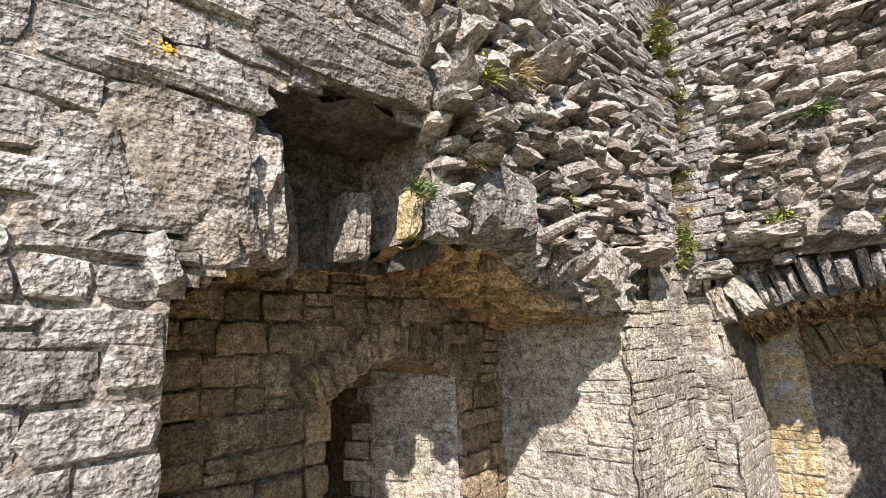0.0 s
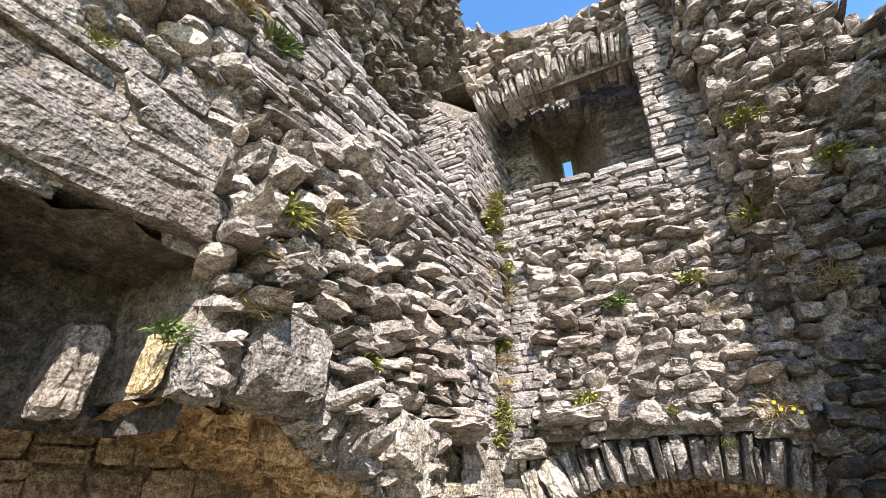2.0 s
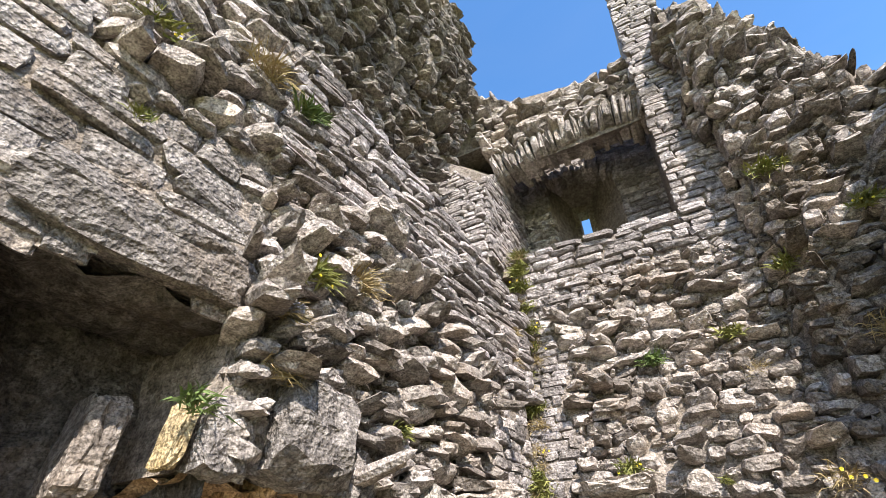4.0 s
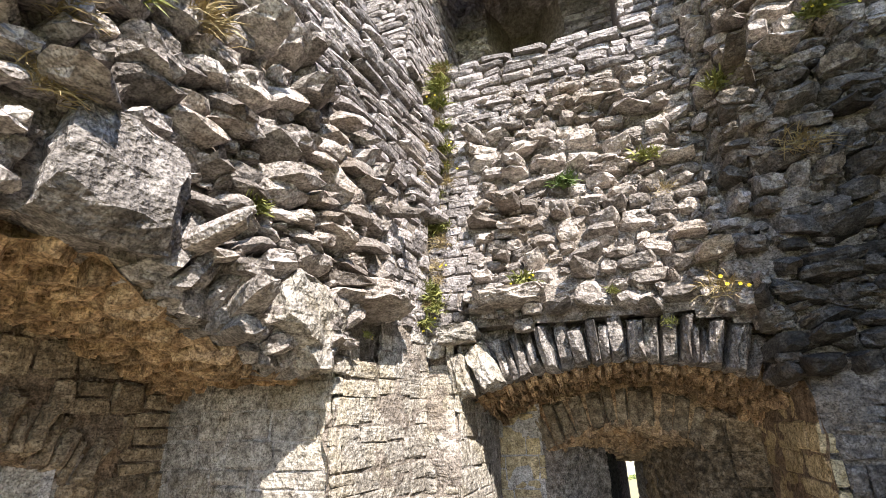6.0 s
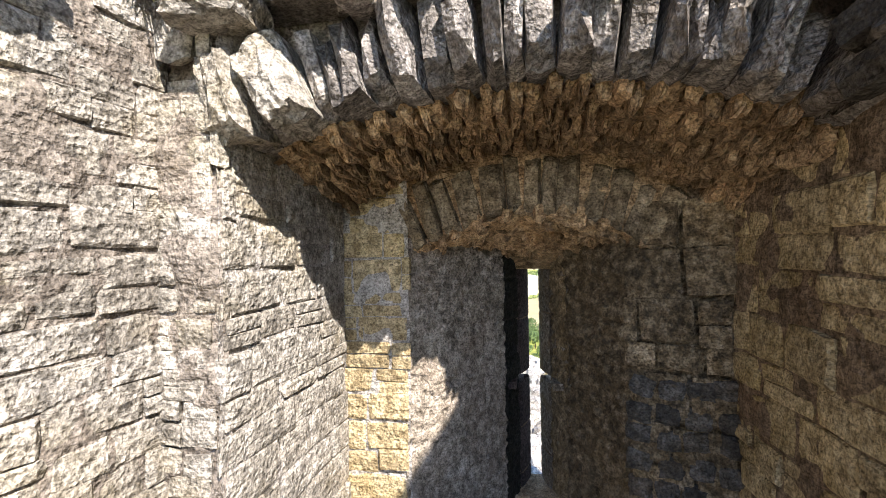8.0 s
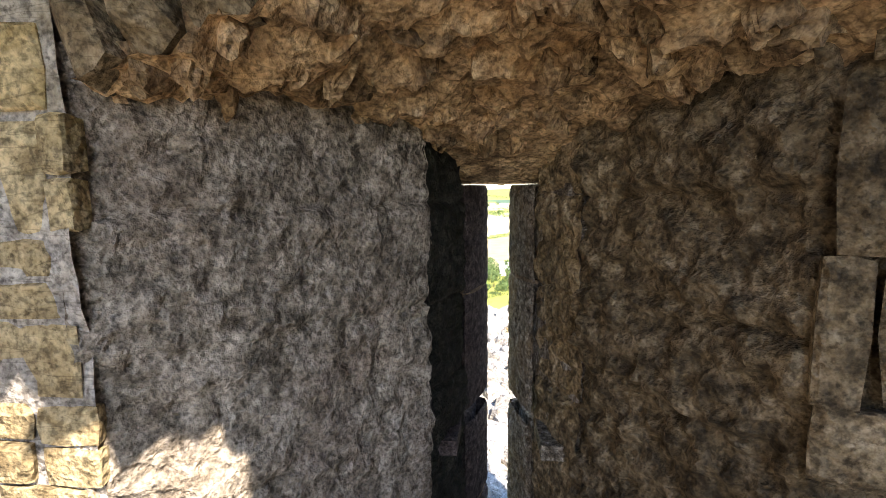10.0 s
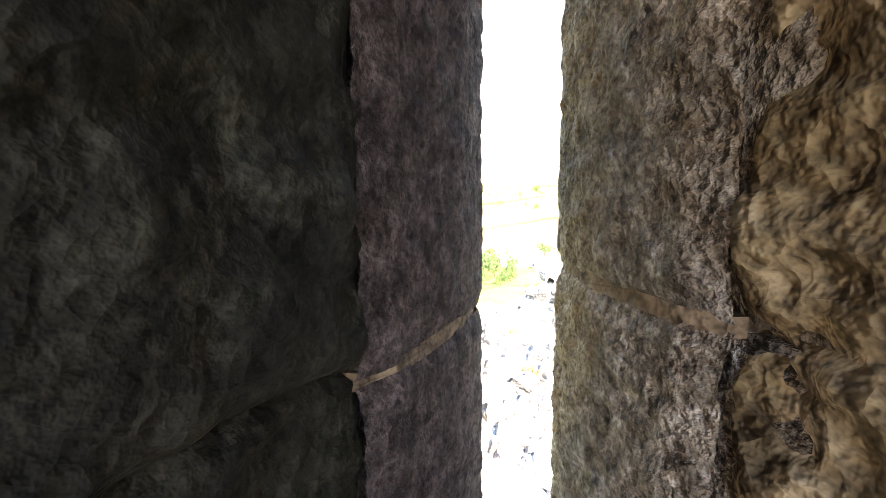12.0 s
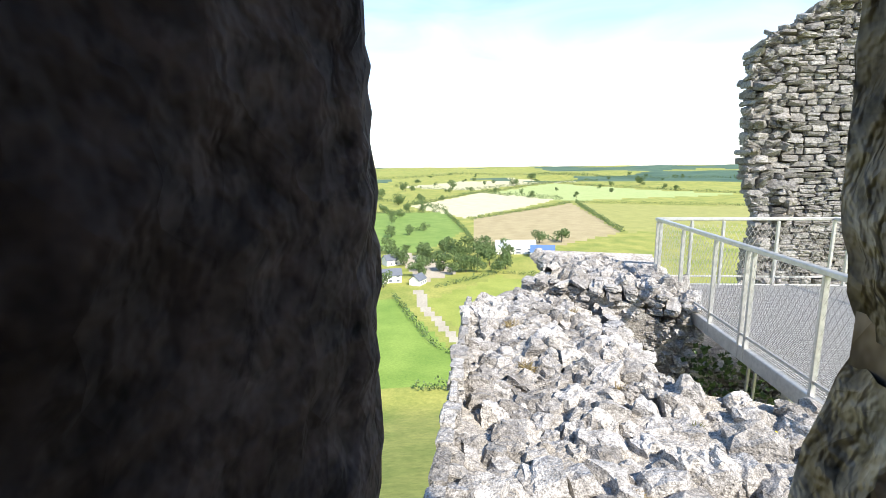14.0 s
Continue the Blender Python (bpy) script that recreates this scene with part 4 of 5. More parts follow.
floor_b.sheet(lambda s, t: (Vector((s, t, 0.42 * max(0.0, min(1.0, (-1.9 - t) / 3.4)) - 0.04)), Vector((0, 0, 1))), -3.4, 2.9, -8.8, -0.1, 0.12, 0.04)
floor_b.prism([(-3.4, -8.8), (2.9, -8.8), (2.9, -0.1), (-3.4, -0.1)], -1.2, -0.3)
floor_b.make("floor", ground_mat("trodden_earth", (0.27, 0.225, 0.165), (0.43, 0.37, 0.29), 0.8, 9.0), kind="structure")

# ---- upper storey, seen from below ----
upper = Build()
upper.prism([(-2.2, -8.0), (-2.2, -1.75), (-3.1, -1.75), (-3.1, -8.0)], 4.2, 6.4)


def vault(s, t):
    return Vector((-2.2 + 0.62 * t ** 1.4, s, 5.75 + 2.0 * t)), Vector((0.9, 0, -0.4))


upper.sheet(lambda s, t: vault(s, t), -8.0, -1.8, 0.0, 1.0, 0.09, 0.12, None, 3.0, False)
upper.prism([(-1.62, -8.0), (-1.62, -1.8), (-3.1, -1.8), (-3.1, -8.0)], 7.75, [9.2, 9.9, 9.9, 9.2])
upper.prism([(-2.6, -1.84), (-1.46, -1.84), (-1.46, 0.0), (-2.6, 0.0)], 4.2, [7.3, 6.2, 7.6, 7.9])
upper.prism([(-2.6, -1.3), (-1.4, -1.3), (-1.4, 0.0), (-2.6, 0.0)], 7.3, [9.6, 8.3, 8.5, 9.6])
# floor of the high recess, its back with a window niche, its arch
upper.prism([(-1.46, -1.5), (1.0, -1.5), (1.0, 0.0), (-1.46, 0.0)], 4.86, 4.94)
upper.prism([(-1.46, -0.3), (-1.0, -0.3), (-0.78, 0.3), (-1.46, 0.3)], 5.0, 7.9)
upper.prism([(-0.05, -0.3), (0.6, -0.3), (0.6, 0.3), (-0.5, 0.3)], 5.0, 7.9)
upper.prism([(-1.0, -0.3), (-0.05, -0.3), (-0.5, 0.3), (-0.78, 0.3)], 5.0, [5.75, 5.75, 6.3, 6.3])
upper.prism([(-1.0, -0.3), (-0.05, -0.3), (-0.5, 0.3), (-0.78, 0.3)], [7.15, 7.15, 6.95, 6.95], 7.9)
upper.prism([(-1.46, 0.28), (-0.72, 0.28), (-0.72, 0.5), (-1.46, 0.5)], 5.0, 7.9)
upper.prism([(-0.57, 0.28), (0.6, 0.28), (0.6, 0.5), (-0.57, 0.5)], 5.0, 7.9)
upper.prism([(-0.72, 0.28), (-0.57, 0.28), (-0.57, 0.5), (-0.72, 0.5)], 6.82, 7.9)
upper.prism([(-1.46, -1.32), (0.5, -1.32), (0.5, -0.85), (-1.46, -0.85)], [6.6, 6.62, 6.85, 6.85], [8.1, 7.6, 7.6, 8.1])
upper.add([(0.44, -1.55, 5.0), (0.97, -1.6, 5.0), (0.97, -0.1, 5.0), (0.44, -0.1, 5.0), (0.68, -1.5, 9.6), (1.2, -1.5, 9.6), (1.2, -0.1, 9.6), (0.68, -0.1, 9.6)],
          [(3, 2, 1, 0), (4, 5, 6, 7), (0, 1, 5, 4), (1, 2, 6, 5), (2, 3, 7, 6), (3, 0, 4, 7)])
wall_up = upper.make("wall_upper", MORTAR, kind="structure")
FV = Face((-2.14, -8.0), (0, 1), (1, 0))
lay(FV, wall_up, courses(rng, 1.0, 6.2, 4.4, 5.8, (0.06, 0.1), (0.15, 0.4), (0.03, 0.05), lambda u, v: True, "block", 0.004, 0.01, 1.5), THIN, (5, 5), rng, 0)
# the overhang's shade is put into these stones by the SHADY colour
hang = []
for s_ in courses(rng, 0.5, 6.2, 0.0, 2.0, (0.1, 0.17), (0.14, 0.34), (0.07, 0.16), lambda u, v: True, "rubble", 0.0, 0.03, 10):
    hang.append(s_)
FVV = Face((-2.2, -8.0), (0, 1), (1, 0), lambda u, v: 0.62 * (max(0.0, (v - 5.75) / 2.0)) ** 1.4 if v < 7.75 else 0.6)
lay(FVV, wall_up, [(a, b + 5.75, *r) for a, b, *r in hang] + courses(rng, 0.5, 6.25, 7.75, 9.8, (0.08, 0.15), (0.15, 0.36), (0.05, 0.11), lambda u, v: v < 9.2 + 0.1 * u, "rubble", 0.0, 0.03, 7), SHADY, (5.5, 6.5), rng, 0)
FP = Face((0, -1.86), (1, 0), (0, -1))
lay(FP, wall_up, courses(rng, -2.5, -1.44, 4.3, 7.2, (0.05, 0.085), (0.12, 0.34), (0.03, 0.05), lambda u, v: -2.5 < u < -1.44 and v < 6.0 - 1.1 * (u + 1.44), "block", 0.004, 0.008, 1.5), THIN, (-1.7, 5.4), rng, 200)
FPR = Face((-1.44, -1.86), (0, 1), (1, 0))
lay(FPR, wall_up, courses(rng, 0.0, 1.6, 4.95, 7.6, (0.05, 0.085), (0.12, 0.34), (0.03, 0.05), lambda u, v: 0.0 < u < 1.55 and v < 6.1 + 1.0 * u, "block", 0.004, 0.008, 1.5), THIN, (0.5, 5.8), rng, 200)
FQ = Face((0, -0.31), (1, 0), (0, -1))
lay(FQ, wall_up, courses(rng, -1.45, 0.5, 5.0, 7.8, (0.06, 0.1), (0.12, 0.34), (0.02, 0.04), lambda u, v: not (-1.0 < u < -0.05 and 5.75 < v < 7.1), "block", 0.004, 0.008, 1.5), THIN, (-0.5, 6), rng, 0)
FT = Face((0, -1.34), (1, 0), (0, -1))
high_arch = curve([(-1.45, 6.45), (-0.9, 6.58), (-0.4, 6.66), (0.1, 6.68), (0.5, 6.62)])
lay(FT, wall_up, courses(rng, -1.5, 0.6, 6.9, 8.2, (0.08, 0.14), (0.14, 0.34), (0.08, 0.18), lambda u, v: high_arch(u) + 0.2 < v < 8.15 - 0.45 * min(1, max(0, (u + 1.4) / 0.7)), "rubble", 0.0, 0.03, 9), RUBBLE, (-0.5, 7.2), rng, 150)
arch_ring(rng, FT, wall_up, -1.42, 0.5, high_arch, (0.3, 0.46), (0.05, 0.1), (0.3, 0.55), RUBBLE, lambda u: (-0.4 - u) * 14, 0.12)
FPI = Face((0, -1.58), (1, 0), (0, -1))
lay(FPI, wall_up, [(u + 0.05 * (v - 5), v, *r) for u, v, *r in courses(rng, 0.42, 1.0, 5.0, 9.6, (0.06, 0.11), (0.12, 0.34), (0.03, 0.05), lambda u, v: 0.42 < u < 0.98, "block", 0.004, 0.008, 1.5)], THIN, (0.7, 6), rng, 200)

# ---- outside, beyond the loop ----
def inside(p, poly):
    x, y, hit = p[0], p[1], False
    for (x1, y1), (x2, y2) in zip(poly, poly[1:] + poly[:1]):
        if (y1 > y) != (y2 > y) and x < (x2 - x1) * (y - y1) / (y2 - y1) + x1:
            hit = not hit
    return hit


def land(x, y):
    r = math.hypot(x, y)
    if r < 110:
        z = -9 - 51 * max(0.0, min(1.0, (r - 8) / 102)) ** 0.8
    else:
        z = -60.0
    far_rise = max(0.0, min(1.0, (r - 750) / 2600))
    z += 56 * far_rise ** 1.1
    return z + (noise.noise(Vector((x * 0.004, y * 0.004, 0))) * 9 * max(0.0, min(1.0, (r - 900) / 600)))


FIELDS = [
    ("green_meadow", (0.15, 0.235, 0.05), (0.22, 0.3, 0.07), [(-160, 620), (-62, 640), (-24, 450), (-50, 330), (-110, 340)]),
    ("tan_stubble", (0.347, 0.277, 0.152), (0.423, 0.345, 0.197), [(-20, 560), (135, 800), (122, 445), (38, 350), (-12, 350)]),
    ("olive_pasture", (0.28, 0.28, 0.085), (0.35, 0.335, 0.11), [(142, 800), (480, 690), (170, 455), (128, 445)]),
    ("cream_hay", (0.535, 0.480, 0.301), (0.604, 0.550, 0.362), [(-130, 740), (-20, 1050), (120, 860), (-30, 570)]),
    ("light_grass", (0.33, 0.39, 0.15), (0.4, 0.45, 0.19), [(-10, 1060), (180, 1350), (470, 950), (130, 830)]),
    ("home_meadow", (0.16, 0.25, 0.045), (0.23, 0.32, 0.065), [(-55, 208), (-42, 208), (-9, 142), (-9, 122), (-60, 122)]),
    ("bright_meadow", (0.24, 0.28, 0.055), (0.33, 0.35, 0.08), [(-30, 207), (5, 262), (25, 245), (60, 200), (-6, 160)]),
    ("track", (0.395, 0.341, 0.270), (0.474, 0.420, 0.342), [(-38, 225), (-32, 225), (-27, 200), (-9, 158), (-2, 146), (-5, 144), (-13, 158), (-31, 198)]),
    ("yard", (0.414, 0.351, 0.281), (0.473, 0.411, 0.333), [(-60, 330), (-30, 300), (-20, 268), (-40, 238), (-44, 262), (-70, 320)]),
    ("hay_strip", (0.488, 0.449, 0.269), (0.566, 0.520, 0.340), [(-260, 1250), (60, 1750), (330, 1500), (-60, 1150)]),
]
g = Build()
angles = []
a_ = -180.0
while a_ < 180:
    angles.append(a_)
    a_ += 0.45 if -22 < a_ < 48 else 5
radii = [6, 9, 13, 18, 25, 34, 45, 58, 72, 86, 100, 112]
while radii[-1] < 4600:
    radii.append(radii[-1] * 1.035)
for r in radii:
    for a_ in angles:
        x, y = r * math.sin(radians(a_)), r * math.cos(radians(a_))
        g.v.append((x, y, land(x, y)))
which, n_a = [], len(angles)
for i in range(len(radii) - 1):
    for j in range(n_a):
        k = (j + 1) % n_a
        g.f.append((i * n_a + k, i * n_a + j, (i + 1) * n_a + j, (i + 1) * n_a + k))
        r, a_ = (radii[i] * radii[i + 1]) ** 0.5, radians(angles[j] + 0.22)
        p = (r * math.sin(a_), r * math.cos(a_))
        choice = 0
        for m_i, (_, _, _, poly) in enumerate(FIELDS):
            if inside(p, poly):
                choice = m_i + 2
        if r > 1500 and noise.noise(Vector((p[0] * 0.0016, p[1] * 0.0016, 3))) + (0.35 if p[0] > 300 else 0) > 0.12:
            choice = 1
        which.append(choice)
ground = g.make("ground", ground_mat("rough_pasture", (0.2, 0.24, 0.05), (0.36, 0.34, 0.09), 0.05, 0.8), kind="structure", smooth=True)
ground.data.materials.append(ground_mat("far_woods", (0.05, 0.1, 0.07), (0.1, 0.16, 0.1), 0.01, 0.05))
for f_name, c_a, c_b, _ in FIELDS:
    ground.data.materials.append(ground_mat(f_name, c_a, c_b))
ground.data.polygons.foreach_set("material_index", which)

HEDGE = leafy("hedge_leaf", (0.045, 0.08, 0.03), (0.13, 0.18, 0.06))


def clump(b, c, size, count, r):
    """Small leaf blades thrown over an uneven mass."""
    for _ in range(count):
        d = Vector((r.gauss(0, 1), r.gauss(0, 1), r.gauss(0, 1)))
        d.normalize()
        p = Vector(c) + Vector((d.x * size[0], d.y * size[1], d.z * size[2])) * r.uniform(0.55, 1.05)
        q = Euler((r.uniform(0, 6), r.uniform(0, 6), r.uniform(0, 6))).to_matrix()
        w = (size[0] + size[2]) * 0.5 * r.uniform(0.22, 0.42)
        b.add([p + q @ Vector(k) * w for k in ((-0.5, -0.4, 0), (0.5, -0.3, 0.1), (0.4, 0.5, 0), (-0.4, 0.4, -0.1))], [(0, 1, 2, 3)])


def hedge(points, high, step, r):
    b = Build()
    for (x1, y1), (x2, y2) in zip(points, points[1:]):
        n = max(1, int(math.hypot(x2 - x1, y2 - y1) / step))
        for i in range(n):
            k = (i + r.uniform(0, 0.8)) / n
            x, y = x1 + (x2 - x1) * k, y1 + (y2 - y1) * k
            h = high * r.uniform(0.6, 1.3)
            clump(b, (x, y, land(x, y) + h * 0.4), (step * 0.62, step * 0.4, h * 0.5), 24, r)
    ob = b.make("hedge", HEDGE)
    return tagged(ob, "dark green clipped field hedge on the grass", "hedge", "field hedges", "stuff")


hr = random.Random(5)
HEDGES = [([(-160, 620), (-62, 640), (-24, 450), (-14, 380)], 5), ([(-24, 545), (135, 800)], 5), ([(122, 445), (142, 800)], 6), ([(142, 800), (480, 690)], 5),
          ([(-130, 740), (-20, 1050), (180, 1370), (500, 940)], 7), ([(-20, 1050), (30, 950), (130, 850)], 9), ([(-260, 1250), (-60, 1150), (330, 1500)], 8),
          ([(-46, 215), (-20, 155), (-9, 142)], 3.2), ([(-9, 142), (-4, 122), (-22, 120)], 3.5), ([(-28, 232), (5, 268), (30, 262)], 3.5), ([(-300, 900), (-120, 780), (-60, 650)], 9), ([(200, 1900), (700, 1500), (1000, 1400)], 12), ([(-500, 1700), (-100, 2000), (400, 1900)], 12)]
for pts, h in HEDGES:
    hedge(pts, h, h * 0.8, hr)

BARK = plain("bark", (0.09, 0.07, 0.05), 0.9)


def tree(x, y, high, r):
    z = land(x, y)
    base = tagged(new("tree"), "leafy green broadleaf tree standing in the fields", "tree", "valley trees")
    base.location = (x, y, z)
    t = Build()
    for k in range(6):
        a, b_ = k / 6, (k + 1) / 6
        for s in range(7):
            p, q = s * math.tau / 7, (s + 1) * math.tau / 7
            ra, rb = high * 0.025 * (1.2 - a), high * 0.025 * (1.2 - b_)
            t.add([(ra * math.cos(p), ra * math.sin(p), a * high * 0.5), (ra * math.cos(q), ra * math.sin(q), a * high * 0.5), (rb * math.cos(q), rb * math.sin(q), b_ * high * 0.5), (rb * math.cos(p), rb * math.sin(p), b_ * high * 0.5)], [(0, 1, 2, 3)])
    t.make("trunk", BARK, base)
    c = Build()
    for _ in range(9):
        o = (r.gauss(0, high * 0.2), r.gauss(0, high * 0.2), high * r.uniform(0.25, 0.8))
        clump(c, o, (high * 0.24, high * 0.24, high * 0.2), 60, r)
    c.make("crown", HEDGE, base)


for x, y, h in ((-8, 300, 15), (-22, 310, 14), (0, 290, 13), (-32, 330, 12), (-40, 255, 11), (40, 380, 13), (58, 385, 14), (-62, 300, 13), (-75, 330, 12), (-150, 760, 22), (-120, 790, 18), (-66, 250, 10), (-14, 270, 11), (-95, 1180, 26), (60, 1250, 24), (120, 1400, 30), (-200, 1100, 24), (380, 1250, 26), (-55, 232, 9), (-3, 318, 12), (-200, 850, 22), (10, 300, 9)):
    tree(x, y, h, hr)

for _ in range(26):
    tree(hr.uniform(-62, 12), hr.uniform(262, 345), hr.uniform(7, 13), hr)
for _ in range(34):
    yy = hr.uniform(800, 1900)
    tree(hr.uniform(-0.22, 0.4) * yy, yy, hr.uniform(8, 15), hr)
for _ in range(10):
    yy = hr.uniform(380, 700)
    tree(hr.uniform(-0.25, -0.13) * yy, yy, hr.uniform(9, 15), hr)

WHITE = plain("white_render", (0.72, 0.7, 0.66), 0.8, 0, 0.08)
SLATE = plain("slate_roof", (0.13, 0.14, 0.16), 0.7)
TIN = plain("pale_sheet_roof", (0.6, 0.62, 0.64), 0.5)
BLUE = plain("blue_sheet_roof", (0.1, 0.17, 0.34), 0.5)


def house(x, y, w, d, h, turn, wall_mat, roof_mat, label):
    base = tagged(new("house"), label, "building", "farm buildings")
    base.matrix_basis = pose(x, y, land(x, y) - 0.3, 0, 0, turn)
    b = Build()
    b.prism([(-w / 2, -d / 2), (w / 2, -d / 2), (w / 2, d / 2), (-w / 2, d / 2)], 0, h)
    b.add([(-w / 2, -d / 2, h), (-w / 2, d / 2, h), (-w / 2, 0, h + d * 0.4), (w / 2, -d / 2, h), (w / 2, d / 2, h), (w / 2, 0, h + d * 0.4)], [(0, 2, 1), (3, 4, 5)])
    b.make("wall", wall_mat, base)
    r = Build()
    for s in (-1, 1):
        e = [(-w / 2 - 0.4, s * (d / 2 + 0.4), h - 0.3), (w / 2 + 0.4, s * (d / 2 + 0.4), h - 0.3), (w / 2 + 0.4, 0, h + d * 0.4 + 0.15), (-w / 2 - 0.4, 0, h + d * 0.4 + 0.15)]
        r.add(e + [(p, q, z + 0.25) for p, q, z in e], [(0, 1, 2, 3), (7, 6, 5, 4), (0, 4, 5, 1), (1, 5, 6, 2), (2, 6, 7, 3), (3, 7, 4, 0)])
    r.make("roof", roof_mat, base)
    for i in range(3):
        for zz in (1.0,) if h < 4 else (0.9, 3.2):
            f = Build().prism([(-w / 2 + w * (i + 0.7) / 3.4, -d / 2 - 0.05), (-w / 2 + w * (i + 1.1) / 3.4, -d / 2 - 0.05), (-w / 2 + w * (i + 1.1) / 3.4, -d / 2 + 0.1), (-w / 2 + w * (i + 0.7) / 3.4, -d / 2 + 0.1)], zz, zz + 1.2)
            f.make("window", SLATE, base)


house(-55, 244, 14, 7, 4.5, 20, WHITE, SLATE, "white rendered cottage with a dark slate roof")
house(-38, 240, 8, 6, 3.2, 70, WHITE, SLATE, "small white outbuilding with a slate roof")
house(18, 335, 28, 12, 4.5, 4, WHITE, TIN, "long barn with a pale sheet metal roof")
house(36, 322, 16, 10, 4.0, -8, WHITE, BLUE, "farm shed with a blue sheet metal roof")
house(-62, 290, 12, 7, 4.0, 40, WHITE, SLATE, "white farmhouse with a grey slate roof")

# ruined curtain wall below the loop, its top worn to rubble
right_edge = curve([(0.0, 2.9), (3.75, 2.8), (4.0, 1.75), (4.5, 1.5), (6.2, 1.6), (7.0, 1.3), (7.4, 1.15)])
left_edge = curve([(0.0, -0.3), (6.6, -0.3), (6.9, 0.2), (7.4, 0.75)])


def wall_top(x, y):
    z = -0.86 + 0.12 * math.sin(x * 2.1 + y) * 0.6
    if y > 7.1:
        z += 0.5 * min(1.0, (y - 7.1) / 0.7)
    return z


ruin = Build()
ruin.sheet(lambda s, t: (Vector((left_edge(t) + (right_edge(t) - left_edge(t)) * s, t, wall_top(s * 2, t))), Vector((0, 0, 1))), 0.0, 1.0, 0.03, 7.4, 0.05, 0.1, None, 3.0, True)
ruin.prism([(-0.3, 0.03), (2.8, 0.03), (2.8, 3.75), (1.75, 4.0), (1.5, 4.5), (1.6, 6.2), (1.15, 7.3), (0.7, 7.3), (0.1, 6.8), (-0.28, 6.55)], -14, -0.98)
ruin.prism([(0.8, 7.1), (1.2, 7.0), (2.0, 6.6), (2.9, 6.3), (3.1, 9.2), (1.0, 9.0)], -14, [-0.6, -0.6, -0.75, -1.3, -0.5, -0.4])
ruin.prism([(2.8, 6.4), (6.2, 5.9), (6.2, 8.6), (2.9, 8.6)], -14, -1.5)
ruin_ob = ruin.make("wall_ruined", OUTER_EARTH, kind="structure")
stones, rr = [], random.Random(8)
for _ in range(850):
    t = rr.uniform(0.2, 7.4)
    x = rr.uniform(left_edge(t) + 0.05, right_edge(t) - 0.05)
    s = rr.uniform(0.08, 0.24)
    stones.append((x, t, s))


def scatter(parent, items, material, limit, r):
    rv, rf, n = [], [], 0
    items.sort(key=lambda q: q[1] ** 2 + q[0] ** 2)
    for i, (p, sz, tilt) in enumerate([((x, y, z), s, tl) for x, y, z, s, tl in items]):
        k = r.randrange(14)
        m = Matrix.Translation(p) @ Euler((r.gauss(0, tilt), r.gauss(0, tilt), r.uniform(0, 6.28))).to_matrix().to_4x4() @ Matrix.Diagonal((sz * r.uniform(1.0, 1.9), sz * r.uniform(0.8, 1.4), sz * r.uniform(0.4, 0.85), 1))
        if i < limit:
            key = ("rubble", k, material.name, "ruin")
            if key not in SHARED:
                SHARED[key] = mesh_of("stone", *KINDS["rubble"][0][k], material)
            part("stone", SHARED[key], parent).matrix_basis = m
        else:
            v, f = KINDS["rubble"][1][k]
            mm = np.array(m)
            rv.append(v @ mm[:3, :3].T + mm[:3, 3])
            rf.append(f + n)
            n += len(v)
    if rv:
        me = bpy.data.meshes.new("stones")
        me.from_pydata(np.concatenate(rv).tolist(), [], np.concatenate(rf).tolist())
        me.materials.append(material)
        part("stones", me, parent, kind="stuff")


items = [(x, y, wall_top((x - left_edge(y)) / (right_edge(y) - left_edge(y)) * 2, y) - 0.035, s, 0.17) for x, y, s in stones]
for _ in range(420):
    a = rr.uniform(0, 1)
    items.append((0.95 + 1.9 * a + rr.uniform(-0.1, 0.1), 7.25 - 0.75 * a + rr.uniform(0, 1.7), -0.45 - 0.15 * a - rr.uniform(0, 0.15), rr.uniform(0.09, 0.2), 0.5))
scatter(ruin_ob, items, OUTER, 300, rr)
FRF = Face((0.72, 7.2), (0.95, -0.36), (-0.36, -0.95))
lay(FRF, ruin_ob, courses(rr, 0.0, 2.3, -3.6, -0.5, (0.08, 0.15), (0.12, 0.3), (0.07, 0.15), lambda u, v: v < -0.5 - 0.25 * max(0, u - 1.4), "rubble", 0.0, 0.03, 9), OUTER, (1, -1), rr, 0)
FRL = Face((-0.32, 0.0), (0, 1), (-1, 0))
lay(FRL, ruin_ob, courses(rr, 0.3, 6.6, -4.5, -0.8, (0.1, 0.2), (0.16, 0.4), (0.04, 0.09), lambda u, v: True, "block", 0.0, 0.02, 2), OUTER, (3, -1), rr, 0)
FRR = Face((1.62, 4.2), (0, 1), (1, 0))
lay(FRR, ruin_ob, courses(rr, 0.0, 2.6, -3.5, -0.85, (0.1, 0.18), (0.14, 0.32), (0.06, 0.13), lambda u, v: True, "rubble", 0.0, 0.03, 7), OUTER, (1, -1), rr, 0)
FRP = Face((2.7, 6.3), (1, -0.1), (-0.1, -1))
lay(FRP, ruin_ob, courses(rr, 0.0, 3.2, -4.5, -1.45, (0.09, 0.16), (0.14, 0.32), (0.06, 0.12), lambda u, v: True, "rubble", 0.0, 0.03, 8), OUTER, (1, -1), rr, 0)

